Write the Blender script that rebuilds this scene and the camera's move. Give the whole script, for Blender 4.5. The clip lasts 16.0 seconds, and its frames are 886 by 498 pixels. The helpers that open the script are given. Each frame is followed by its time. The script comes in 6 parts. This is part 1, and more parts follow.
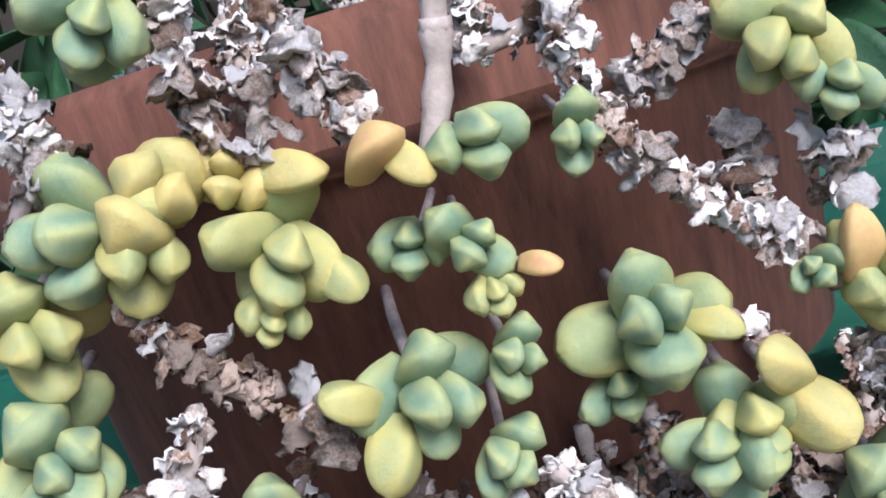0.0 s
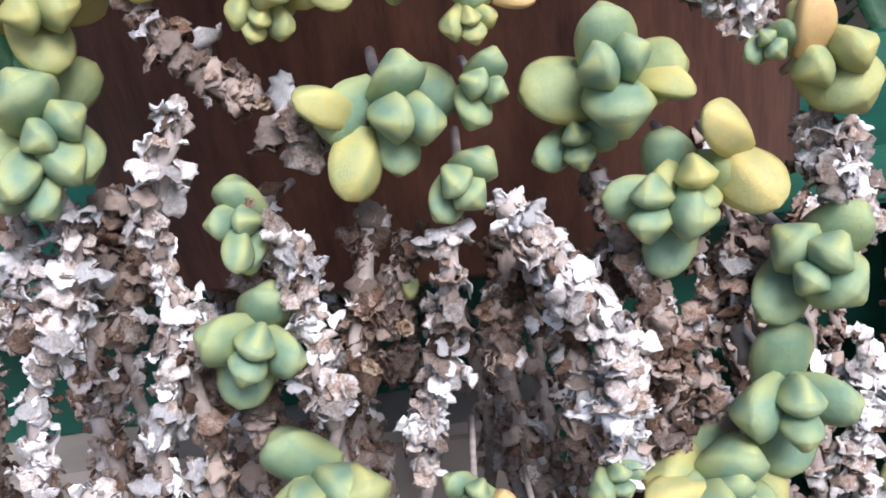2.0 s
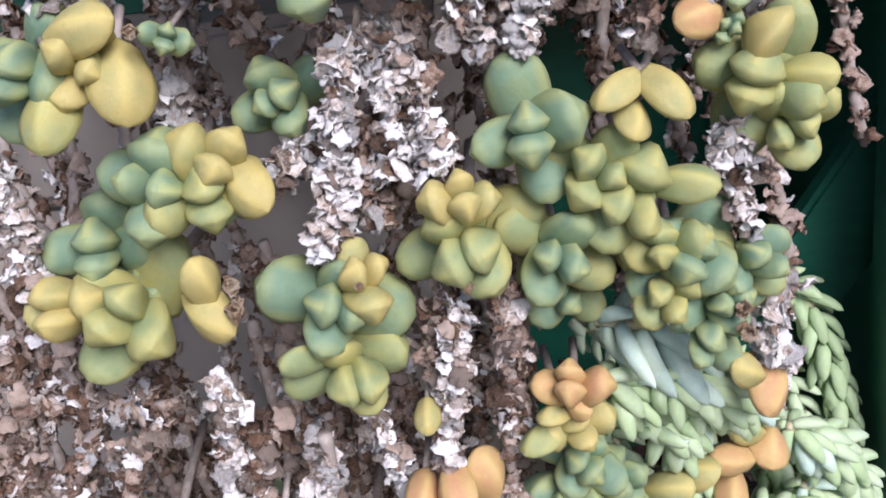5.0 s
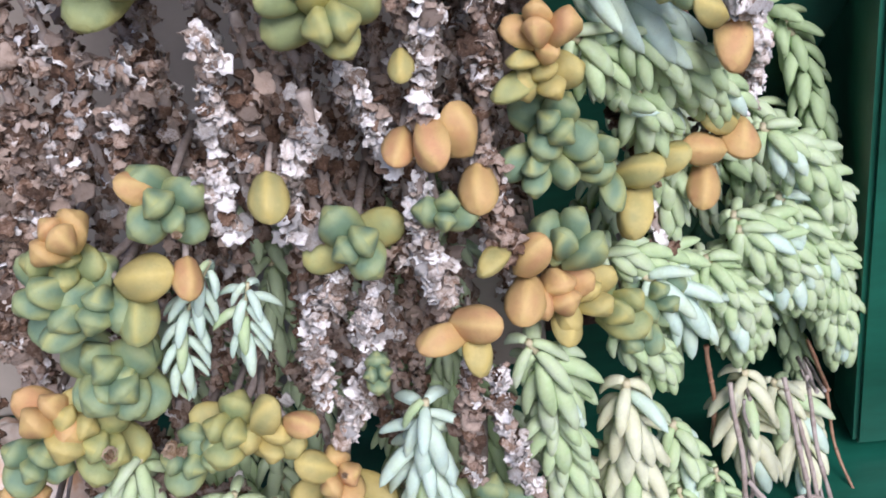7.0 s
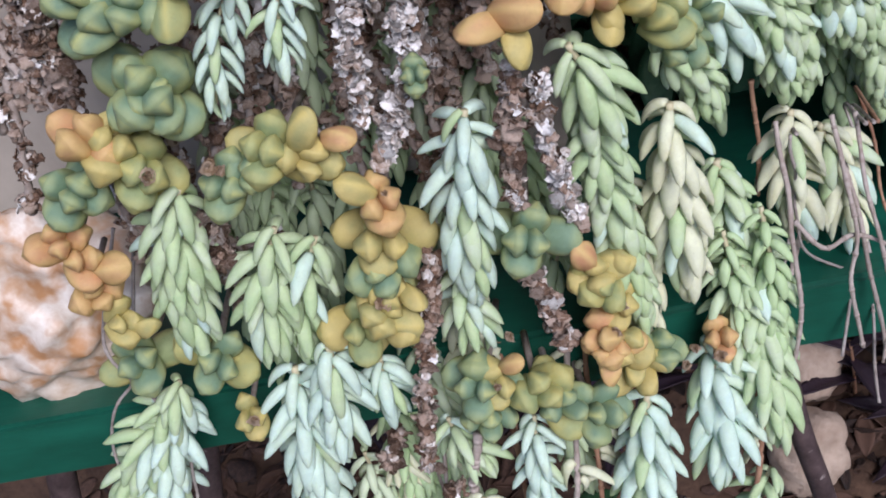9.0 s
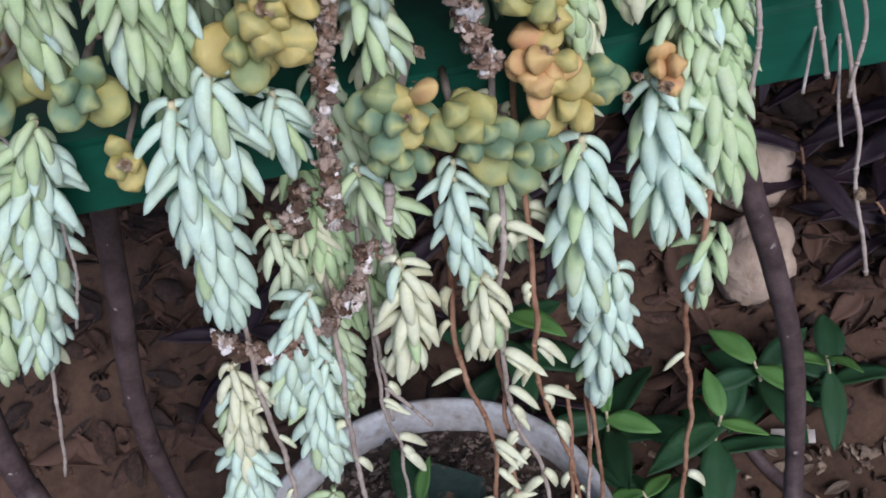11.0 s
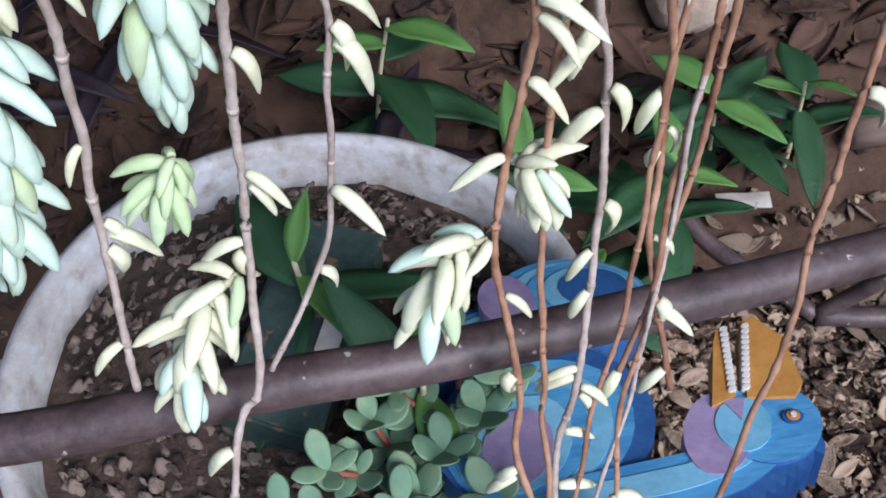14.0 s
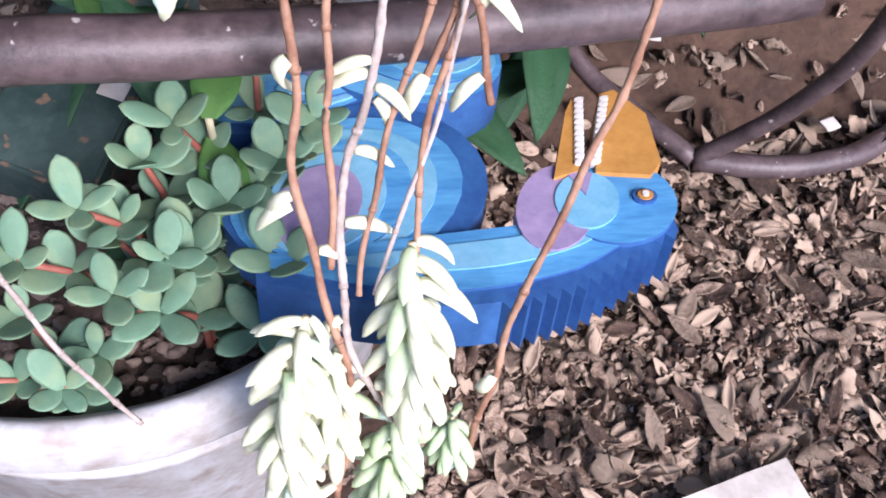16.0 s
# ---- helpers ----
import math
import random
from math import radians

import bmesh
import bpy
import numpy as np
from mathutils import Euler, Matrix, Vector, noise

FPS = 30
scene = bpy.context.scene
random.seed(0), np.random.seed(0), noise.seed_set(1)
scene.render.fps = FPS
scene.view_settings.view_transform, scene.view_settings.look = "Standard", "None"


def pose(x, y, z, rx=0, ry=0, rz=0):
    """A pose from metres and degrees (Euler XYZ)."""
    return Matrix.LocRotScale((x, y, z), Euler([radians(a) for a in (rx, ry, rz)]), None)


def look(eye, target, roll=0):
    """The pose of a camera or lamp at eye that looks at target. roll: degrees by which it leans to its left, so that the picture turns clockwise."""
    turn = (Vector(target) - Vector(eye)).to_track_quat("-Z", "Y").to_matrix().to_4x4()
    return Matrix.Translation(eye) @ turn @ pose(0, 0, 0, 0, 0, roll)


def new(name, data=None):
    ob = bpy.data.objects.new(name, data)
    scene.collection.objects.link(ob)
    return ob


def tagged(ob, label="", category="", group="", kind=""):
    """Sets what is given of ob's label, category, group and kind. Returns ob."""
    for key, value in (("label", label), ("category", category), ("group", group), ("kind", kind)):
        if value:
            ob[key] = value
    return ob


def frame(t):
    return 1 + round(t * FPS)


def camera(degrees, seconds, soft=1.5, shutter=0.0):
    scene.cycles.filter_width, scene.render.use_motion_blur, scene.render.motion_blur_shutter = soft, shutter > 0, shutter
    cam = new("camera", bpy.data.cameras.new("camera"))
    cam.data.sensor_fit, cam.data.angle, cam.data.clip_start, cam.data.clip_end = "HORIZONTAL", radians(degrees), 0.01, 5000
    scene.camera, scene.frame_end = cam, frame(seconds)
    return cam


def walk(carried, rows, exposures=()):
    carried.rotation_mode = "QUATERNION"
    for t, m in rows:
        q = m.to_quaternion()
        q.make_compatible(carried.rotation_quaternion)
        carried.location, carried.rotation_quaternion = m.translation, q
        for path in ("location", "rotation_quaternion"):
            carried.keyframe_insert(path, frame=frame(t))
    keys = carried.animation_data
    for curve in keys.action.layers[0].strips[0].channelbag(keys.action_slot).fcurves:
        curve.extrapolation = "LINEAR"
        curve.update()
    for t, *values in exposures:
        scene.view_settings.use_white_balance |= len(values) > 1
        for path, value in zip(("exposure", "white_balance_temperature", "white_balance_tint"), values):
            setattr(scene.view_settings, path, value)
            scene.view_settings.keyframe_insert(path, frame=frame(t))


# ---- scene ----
cam = camera(45.6, 16.0, 1.8)
METRES, EYE, TILT, LEAN, TURN = 1.0, 1.57, -10.0, 16.0, 0.0
ROWS = [
    (0.0, 0.0, 0.0, 0.0, 0.0, 0.0, -0.0),
    (0.5, -0.0013, -0.0009, -0.0131, 0.21, -2.24, -3.49),
    (1.0, 0.0002, -0.0079, -0.0205, 0.07, -2.97, -5.16),
    (1.5, 0.0001, -0.0114, -0.0309, 0.07, -3.82, -6.86),
    (2.0, 0.0079, -0.018, -0.0392, -0.27, -4.93, -7.62),
    (2.5, 0.0118, -0.0173, -0.0543, 0.47, -6.63, -7.9),
    (3.0, 0.0258, -0.0211, -0.0734, 0.02, -8.73, -8.1),
    (3.5, 0.0337, -0.0233, -0.0988, 0.58, -11.33, -8.21),
    (4.0, 0.0385, -0.0298, -0.1154, 0.32, -13.12, -8.23),
    (6.5, 0.0705, -0.0724, -0.1923, 0.43, -20.16, -7.37),
    (7.0, 0.073, -0.0816, -0.2106, 0.67, -22.11, -7.33),
    (7.5, 0.0731, -0.0899, -0.2241, 0.79, -23.32, -7.09),
    (8.0, 0.0756, -0.097, -0.25, 1.03, -24.55, -6.26),
    (10.5, 0.0921, -0.1043, -0.3445, 1.39, -32.98, -4.62),
    (11.0, 0.1071, -0.0699, -0.3738, -0.99, -35.05, -6.12),
    (11.5, 0.1237, -0.0316, -0.4153, -5.68, -35.87, -9.18),
    (12.0, 0.1116, 0.0133, -0.4659, -7.38, -36.78, -12.54),
    (12.5, 0.1037, 0.0583, -0.5401, -9.32, -35.41, -13.58),
    (13.0, 0.0827, 0.1011, -0.6127, -8.54, -37.31, -12.54),
    (13.5, 0.0836, 0.1227, -0.661, -10.59, -37.43, -11.91),
    (14.0, 0.0887, 0.1399, -0.7192, -11.5, -39.67, -11.97),
    (14.5, 0.1116, 0.1474, -0.761, -12.48, -42.1, -12.13),
    (15.0, 0.1354, 0.1485, -0.7987, -13.7, -42.8, -13.48),
    (15.5, 0.1392, 0.146, -0.819, -13.31, -44.32, -15.51),
    (16.0, 0.162, 0.1463, -0.8204, -12.33, -44.93, -19.15),
]
walk(cam, [(t, pose(0, 0, EYE, TILT, LEAN, TURN) @ pose(METRES * x, METRES * y, METRES * z, 90 + pitch, roll, yaw)) for t, x, y, z, yaw, pitch, roll in ROWS],
     exposures=[(0.0, 1.0, 6000, 19), (3.0, 1.02, 6050, 21), (4.0, 0.88, 6050, 23), (6.5, 0.48, 6150, 22), (8.0, 0.4, 6100, 23), (10.5, 0.06, 6000, 19), (12.0, 0.42, 5980, 20), (13.5, 0.6, 5900, 18), (15.0, 1.05, 5980, 21), (16.0, 1.40, 6100, 27)])

# ---- light ----
world = bpy.data.worlds.new("sky")
scene.world = world
world.use_nodes = True
wn = world.node_tree
sky = wn.nodes.new("ShaderNodeTexSky")
sky.sky_type, sky.sun_disc = "NISHITA", False
sky.sun_elevation, sky.sun_rotation = radians(40), radians(155)
sky.dust_density, sky.ozone_density = 1.0, 1.5
wn.links.new(sky.outputs[0], wn.nodes["Background"].inputs[0])
wn.nodes["Background"].inputs[1].default_value = 0.09
sun = new("sun", bpy.data.lights.new("sun", "SUN"))
sun.data.energy, sun.data.angle, sun.data.color = 2.8, radians(30), (1.0, 0.97, 0.93)
sun.matrix_world = look((1.3, -2.6, 3.2), (0, 0.25, 0.6))


# ---- materials ----
class Nodes:
    """A small wrapper that makes node materials short to write."""

    def __init__(self, name):
        self.mat = bpy.data.materials.new(name)
        self.mat.use_nodes = True
        self.tree = self.mat.node_tree
        self.bsdf = self.tree.nodes["Principled BSDF"]

    def add(self, kind, **values):
        node = self.tree.nodes.new(kind)
        for key, value in values.items():
            node.inputs[key].default_value = value
        return node

    def link(self, a, b):
        self.tree.links.new(a, b)

    def coords(self, scale=1.0):
        t = self.add("ShaderNodeTexCoord")
        m = self.add("ShaderNodeMapping")
        m.inputs["Scale"].default_value = (scale,) * 3 if isinstance(scale, (int, float)) else scale
        self.link(t.outputs["Object"], m.inputs["Vector"])
        return m.outputs["Vector"]

    def noise(self, scale, detail=4.0, rough=0.6, vector=None):
        n = self.add("ShaderNodeTexNoise", Scale=scale, Detail=detail, Roughness=rough)
        self.link(vector if vector is not None else self.coords(), n.inputs["Vector"])
        return n.outputs["Fac"]

    def ramp(self, fac, stops):
        r = self.add("ShaderNodeValToRGB")
        while len(r.color_ramp.elements) < len(stops):
            r.color_ramp.elements.new(0.5)
        for e, (at, col) in zip(r.color_ramp.elements, stops):
            e.position, e.color = at, (*col, 1)
        self.link(fac, r.inputs["Fac"])
        return r.outputs["Color"]

    def mix(self, fac, a, b, mode="MIX"):
        m = self.tree.nodes.new("ShaderNodeMix")
        m.data_type, m.blend_type = "RGBA", mode
        for sock, v in ((m.inputs["Factor"], fac), (m.inputs["A"], a), (m.inputs["B"], b)):
            if isinstance(v, tuple):
                sock.default_value = (*v, 1)
            elif isinstance(v, (int, float)):
                sock.default_value = v
            else:
                self.link(v, sock)
        return m.outputs["Result"]

    def math(self, op, a, b=0.0):
        m = self.tree.nodes.new("ShaderNodeMath")
        m.operation = op
        for sock, v in zip(m.inputs, (a, b)):
            if isinstance(v, (int, float)):
                sock.default_value = v
            else:
                self.link(v, sock)
        return m.outputs[0]

    def random(self):
        return self.add("ShaderNodeObjectInfo").outputs["Random"]

    def done(self, color, rough=0.6, bump=None, strength=0.3, distance=0.002):
        if isinstance(color, tuple):
            self.bsdf.inputs["Base Color"].default_value = (*color, 1)
        else:
            self.link(color, self.bsdf.inputs["Base Color"])
        if isinstance(rough, (int, float)):
            self.bsdf.inputs["Roughness"].default_value = rough
        else:
            self.link(rough, self.bsdf.inputs["Roughness"])
        if bump is not None:
            b = self.add("ShaderNodeBump", Strength=strength, Distance=distance)
            self.link(bump, b.inputs["Height"])
            self.link(b.outputs["Normal"], self.bsdf.inputs["Normal"])
        return self.mat


def plain(name, dark, light, scale=40.0, rough=0.7, strength=0.4, distance=0.002, stretch=None):
    """Two tones of noise at two scales, with a fine relief."""
    n = Nodes(name)
    v = n.coords(stretch if stretch else 1.0)
    coarse, fine = n.noise(scale * 0.2, 4, 0.6, v), n.noise(scale, 6, 0.7, v)
    both = n.math("ADD", n.math("MULTIPLY", coarse, 0.6), n.math("MULTIPLY", fine, 0.4))
    return n.done(n.ramp(both, [(0.35, dark), (0.65, light)]), rough, fine, strength, distance)


def succulent(name, body, keel, blush, amount):
    """Leaf flesh: a waxy body, a paler yellow keel line and blotches of yellow."""
    n = Nodes(name)
    sep = n.add("ShaderNodeSeparateXYZ")
    n.link(n.coords(), sep.inputs[0])
    rnd = n.random()
    shifted = n.add("ShaderNodeTexCoord")
    off = n.tree.nodes.new("ShaderNodeVectorMath")
    off.operation = "ADD"
    n.link(shifted.outputs["Object"], off.inputs[0])
    comb = n.add("ShaderNodeCombineXYZ")
    n.link(n.math("MULTIPLY", rnd, 37.0), comb.inputs[0])
    n.link(comb.outputs[0], off.inputs[1])
    blot = n.noise(1.6, 3, 0.5, off.outputs[0])
    fine = n.noise(26, 4, 0.7, off.outputs[0])
    line = n.math("SUBTRACT", 1.0, n.math("MULTIPLY", n.math("ABSOLUTE", sep.outputs[0]), 6.5))
    line = n.math("MULTIPLY", n.math("MAXIMUM", line, 0.0), n.math("MULTIPLY", n.math("GREATER_THAN", sep.outputs[1], 0.0), 0.75))
    tone = n.mix(n.math("MULTIPLY", n.math("MAXIMUM", n.math("SUBTRACT", n.math("ADD", blot, n.math("MULTIPLY", rnd, amount)), 0.52), 0.0), 3.0), body, blush)
    tone = n.mix(line, tone, keel)
    edge = n.math("MULTIPLY", n.math("MAXIMUM", n.math("SUBTRACT", n.math("ABSOLUTE", sep.outputs[0]), 0.22), 0.0), 4.5)
    tip = n.math("MULTIPLY", n.math("MAXIMUM", n.math("SUBTRACT", sep.outputs[2], 0.80), 0.0), 2.2)
    tone = n.mix(n.math("MINIMUM", n.math("ADD", edge, tip), 0.6), tone, keel)
    bloom = n.noise(4.5, 5, 0.65, off.outputs[0])
    tone = n.mix(n.math("MULTIPLY", n.math("MAXIMUM", n.math("SUBTRACT", bloom, 0.48), 0.0), 1.6), tone, tuple(min(1.0, c * 1.35 + 0.03) for c in body))
    tone = n.mix(n.math("MULTIPLY", fine, 0.34), tone, tuple(c * 0.62 for c in body))
    spots = n.noise(60, 2, 0.5, off.outputs[0])
    tone = n.mix(n.math("MULTIPLY", n.math("GREATER_THAN", spots, 0.70), 0.5), tone, (0.12, 0.10, 0.05))
    n.bsdf.inputs["Subsurface Weight"].default_value = 0.12
    n.bsdf.inputs["Subsurface Radius"].default_value = (0.006, 0.006, 0.003)
    n.bsdf.inputs["Subsurface Scale"].default_value = 0.3
    n.bsdf.inputs["Specular IOR Level"].default_value = 0.35
    return n.done(tone, n.math("ADD", 0.42, n.math("MULTIPLY", bloom, 0.3)), fine, 0.22, 0.02)


JADE = [
    succulent("jade_green", (0.180, 0.285, 0.185), (0.50, 0.51, 0.19), (0.27, 0.34, 0.155), 0.14),
    succulent("jade_yellow_green", (0.27, 0.335, 0.16), (0.55, 0.50, 0.17), (0.47, 0.42, 0.14), 0.25),
    succulent("jade_yellow", (0.50, 0.42, 0.16), (0.60, 0.49, 0.16), (0.38, 0.39, 0.17), 0.3),
    succulent("jade_orange", (0.56, 0.37, 0.16), (0.62, 0.46, 0.18), (0.58, 0.30, 0.16), 0.25),
]
BURRO = [
    succulent("burro_blue_green", (0.55, 0.73, 0.63), (0.58, 0.73, 0.60), (0.56, 0.69, 0.50), 0.2),
    succulent("burro_green", (0.42, 0.57, 0.31), (0.50, 0.62, 0.35), (0.58, 0.68, 0.50), 0.3),
    succulent("burro_pale", (0.67, 0.71, 0.51), (0.68, 0.71, 0.52), (0.64, 0.63, 0.41), 0.25),
]


def dry(name, dark, mid, light, size=1.0, spread=0.26):
    n = Nodes(name)
    rnd = n.math("FRACT", n.math("ADD", n.random(), n.add("ShaderNodeNewGeometry").outputs["Random Per Island"]))
    v = n.coords()
    coarse, fine = n.noise(2.2 * size, 5, 0.7, v), n.noise(11 * size, 5, 0.75, v)
    both = n.math("ADD", n.math("MULTIPLY", coarse, 0.59 - spread / 2), n.math("ADD", n.math("MULTIPLY", fine, 0.42), n.math("MULTIPLY", rnd, spread)))
    return n.done(n.ramp(both, [(0.38, dark), (0.50, mid), (0.64, light)]), 0.85, fine, 0.7, 0.08 / size)


DRY_TONES = (((0.20, 0.115, 0.065), (0.52, 0.455, 0.405), (0.83, 0.82, 0.81)), ((0.050, 0.025, 0.014), (0.16, 0.092, 0.057), (0.40, 0.315, 0.26)))
DRY = [dry("dry_leaf_grey", *DRY_TONES[0]), dry("dry_leaf_brown", *DRY_TONES[1])]
DRY_CRUST = [dry("dry_crust_grey", *DRY_TONES[0], 140), dry("dry_crust_brown", *DRY_TONES[1], 140)]
STEM_GREY = plain("stem_grey_bark", (0.22, 0.17, 0.14), (0.50, 0.44, 0.40), 260, 0.8, 0.6, 0.0008)
STEM_RED = plain("stem_red_bark", (0.15, 0.058, 0.030), (0.44, 0.27, 0.175), 150, 0.7, 0.5, 0.0008)
ROOT = plain("pale_root", (0.15, 0.12, 0.105), (0.46, 0.42, 0.39), 260, 0.8, 0.6, 0.0008)
STEM_PALE = plain("stem_pale", (0.40, 0.36, 0.22), (0.58, 0.54, 0.36), 200, 0.7, 0.5, 0.0008)
TERRACOTTA = plain("terracotta", (0.055, 0.021, 0.014), (0.21, 0.085, 0.052), 220, 0.85, 0.6, 0.001, (1, 1, 0.22))
GREEN_PAINT = plain("green_paint", (0.003, 0.058, 0.036), (0.007, 0.115, 0.074), 90, 0.42, 0.25, 0.001, (0.25, 1, 1))
BEIGE = plain("beige_plaster", (0.36, 0.31, 0.26), (0.48, 0.42, 0.36), 30, 0.8, 0.3, 0.002)
SOIL = plain("soil", (0.030, 0.020, 0.015), (0.12, 0.08, 0.06), 120, 0.95, 1.0, 0.006)
EARTH = plain("earth", (0.026, 0.013, 0.008), (0.092, 0.052, 0.032), 90, 0.95, 0.8, 0.005)
LITTER_TONES = ((0.038, 0.021, 0.014), (0.115, 0.070, 0.047), (0.38, 0.285, 0.205))
LITTER = dry("litter_leaf", *LITTER_TONES, 1.0, 0.42)
# brown mulch taken nearer black, so its colour also carries the bank's shade
SHADED_MULCH = dry("shade_darkened_mulch", (0.008, 0.005, 0.004), (0.028, 0.015, 0.011), (0.09, 0.048, 0.032), 60)
SOIL_BITS = dry("soil_bits", (0.012, 0.008, 0.006), (0.045, 0.030, 0.022), (0.20, 0.155, 0.125), 60, 0.35)
LITTER_STUFF = dry("litter_small", *LITTER_TONES, 60, 0.42)
ROCK = plain("tan_rock", (0.26, 0.18, 0.13), (0.50, 0.40, 0.32), 50, 0.9, 0.8, 0.006)
LOG = plain("weathered_timber", (0.07, 0.048, 0.038), (0.17, 0.125, 0.10), 80, 0.9, 0.7, 0.003, (0.2, 1, 1))
BROAD = succulent("broad_leaf_green", (0.014, 0.058, 0.024), (0.03, 0.10, 0.04), (0.025, 0.08, 0.024), 0.2)
YOUNG = succulent("young_leaf_green", (0.07, 0.19, 0.045), (0.12, 0.26, 0.07), (0.10, 0.22, 0.04), 0.2)
PURPLE = succulent("purple_leaf", (0.022, 0.011, 0.019), (0.032, 0.018, 0.028), (0.02, 0.018, 0.016), 0.2)
SPRIG = succulent("sprig_leaf_green", (0.125, 0.245, 0.155), (0.24, 0.34, 0.22), (0.24, 0.33, 0.18), 0.2)
SPRIG_STEM = plain("sprig_red_stem", (0.20, 0.055, 0.036), (0.36, 0.125, 0.085), 100, 0.6, 0.3, 0.0008)
def worn_paint(name, dark, light, under, scale, rough, limit, hard=22.0):
    """Paint in two tones, chipped through to another colour where a coarse noise runs high."""
    n = Nodes(name)
    v = n.coords()
    coarse, fine = n.noise(scale * 0.2, 5, 0.65, v), n.noise(scale, 5, 0.7, v)
    tone = n.ramp(n.math("ADD", n.math("MULTIPLY", coarse, 0.6), n.math("MULTIPLY", fine, 0.4)), [(0.36, dark), (0.64, light)])
    chip = n.math("MINIMUM", n.math("MULTIPLY", n.math("MAXIMUM", n.math("SUBTRACT", n.noise(scale * 0.6, 3, 0.5, v), limit), 0.0), hard), 1.0)
    return n.done(n.mix(chip, tone, under), rough, fine, 0.45, 0.0008)


TEAL = worn_paint("teal_dull_paint", (0.010, 0.030, 0.027), (0.050, 0.085, 0.076), (0.16, 0.105, 0.07), 110, 0.55, 0.61)
QUARTZ = worn_paint("pale_quartz", (0.50, 0.36, 0.25), (0.84, 0.79, 0.72), (0.50, 0.27, 0.13), 95, 0.5, 0.47, 5.0)
WHITE_POT = worn_paint("white_plastic", (0.36, 0.34, 0.32), (0.58, 0.61, 0.63), (0.28, 0.235, 0.20), 120, 0.55, 0.52, 4.0)
IRON = worn_paint("brown_iron", (0.034, 0.023, 0.024), (0.112, 0.080, 0.081), (0.42, 0.38, 0.36), 210, 0.5, 0.70)
PAPER = plain("white_scrap", (0.36, 0.32, 0.27), (0.70, 0.67, 0.62), 60, 0.85, 0.4, 0.001)
PAINTS = [
    plain("paint_blue", (0.03, 0.17, 0.38), (0.10, 0.35, 0.58), 240, 0.6, 0.3, 0.0008, (0.35, 2, 1)),
    plain("paint_deep_blue", (0.012, 0.055, 0.19), (0.03, 0.12, 0.31), 240, 0.6, 0.3, 0.0008),
    plain("paint_light_blue", (0.10, 0.32, 0.46), (0.20, 0.45, 0.60), 240, 0.6, 0.3, 0.0008),
    plain("paint_mauve", (0.20, 0.15, 0.28), (0.33, 0.26, 0.40), 240, 0.6, 0.3, 0.0008),
    plain("paint_orange", (0.36, 0.16, 0.03), (0.52, 0.26, 0.06), 240, 0.6, 0.3, 0.0008),
    plain("paint_white", (0.52, 0.50, 0.46), (0.72, 0.70, 0.67), 240, 0.6, 0.3, 0.0008),
]


# ---- tools ----
def mesh_of(name, verts, faces, material=None, smooth=True):
    me = bpy.data.meshes.new(name)
    me.from_pydata([tuple(v) for v in verts], [], faces)
    me.update()
    if smooth:
        me.polygons.foreach_set("use_smooth", [True] * len(me.polygons))
    for m in material if isinstance(material, list) else [material] if material else []:
        me.materials.append(m)
    return me


def part(name, me, parent, matrix=None, label=""):
    ob = new(name, me)
    ob.parent = parent
    if matrix is not None:
        ob.matrix_basis = matrix
    return tagged(ob, label) if label else ob


def thing(name, at, label, category, group="", kind=""):
    ob = new(name)
    ob.empty_display_size = 0.02
    ob.location = at
    return tagged(ob, label, category, group, kind)


def spline(points, step):
    """A smooth polyline (Catmull-Rom) through the points, at even steps."""
    p = [Vector(q) for q in points]
    if len(p) == 2:
        p = [p[0], (p[0] + p[1]) / 2, p[1]]
    p = [2 * p[0] - p[1], *p, 2 * p[-1] - p[-2]]
    fine = []
    for i in range(1, len(p) - 2):
        for k in range(24):
            t = k / 24
            a, b, c, d = p[i - 1 : i + 3]
            fine.append(0.5 * (2 * b + (c - a) * t + (2 * a - 5 * b + 4 * c - d) * t * t + (3 * b - a - 3 * c + d) * t ** 3))
    fine.append(p[-2])
    length = sum((b - a).length for a, b in zip(fine, fine[1:]))
    count = max(2, int(length / step) + 1)
    out, walked, want = [fine[0]], 0.0, 1
    for a, b in zip(fine, fine[1:]):
        seg = (b - a).length
        while want < count and seg > 0 and walked + seg >= length * want / (count - 1) - 1e-9:
            out.append(a.lerp(b, min(1.0, (length * want / (count - 1) - walked) / seg)))
            want += 1
        walked += seg
    return out


def frame_of(axis, hint=Vector((0.13, 0.2, 1.0))):
    """A right-handed turn whose z is the axis."""
    z = Vector(axis).normalized()
    x = hint.cross(z)
    if x.length < 1e-4:
        x = Vector((1, 0, 0)).cross(z)
    x.normalize()
    return Matrix((x, z.cross(x), z)).transposed()


def tube(points, radius, sides=8, taper=1.0, lump=0.0, node=0):
    """Rings of a tube along points, closed at both ends."""
    verts, faces, n = [], [], len(points)
    for i, q in enumerate(points):
        ahead = (points[min(i + 1, n - 1)] - points[max(i - 1, 0)])
        m = frame_of(ahead)
        r = radius * (1 + (taper - 1) * i / max(1, n - 1)) * (1 + lump * random.uniform(-1, 1)) * (1.14 if node and i % node == 0 else 1.0)
        for k in range(sides):
            a = 2 * math.pi * k / sides
            verts.append(q + m @ Vector((r * math.cos(a), r * math.sin(a), 0)))
    for i in range(n - 1):
        for k in range(sides):
            faces.append((i * sides + k, i * sides + (k + 1) % sides, (i + 1) * sides + (k + 1) % sides, (i + 1) * sides + k))
    faces.append(tuple(range(sides))[::-1])
    faces.append(tuple(range((n - 1) * sides, n * sides)))
    return verts, faces


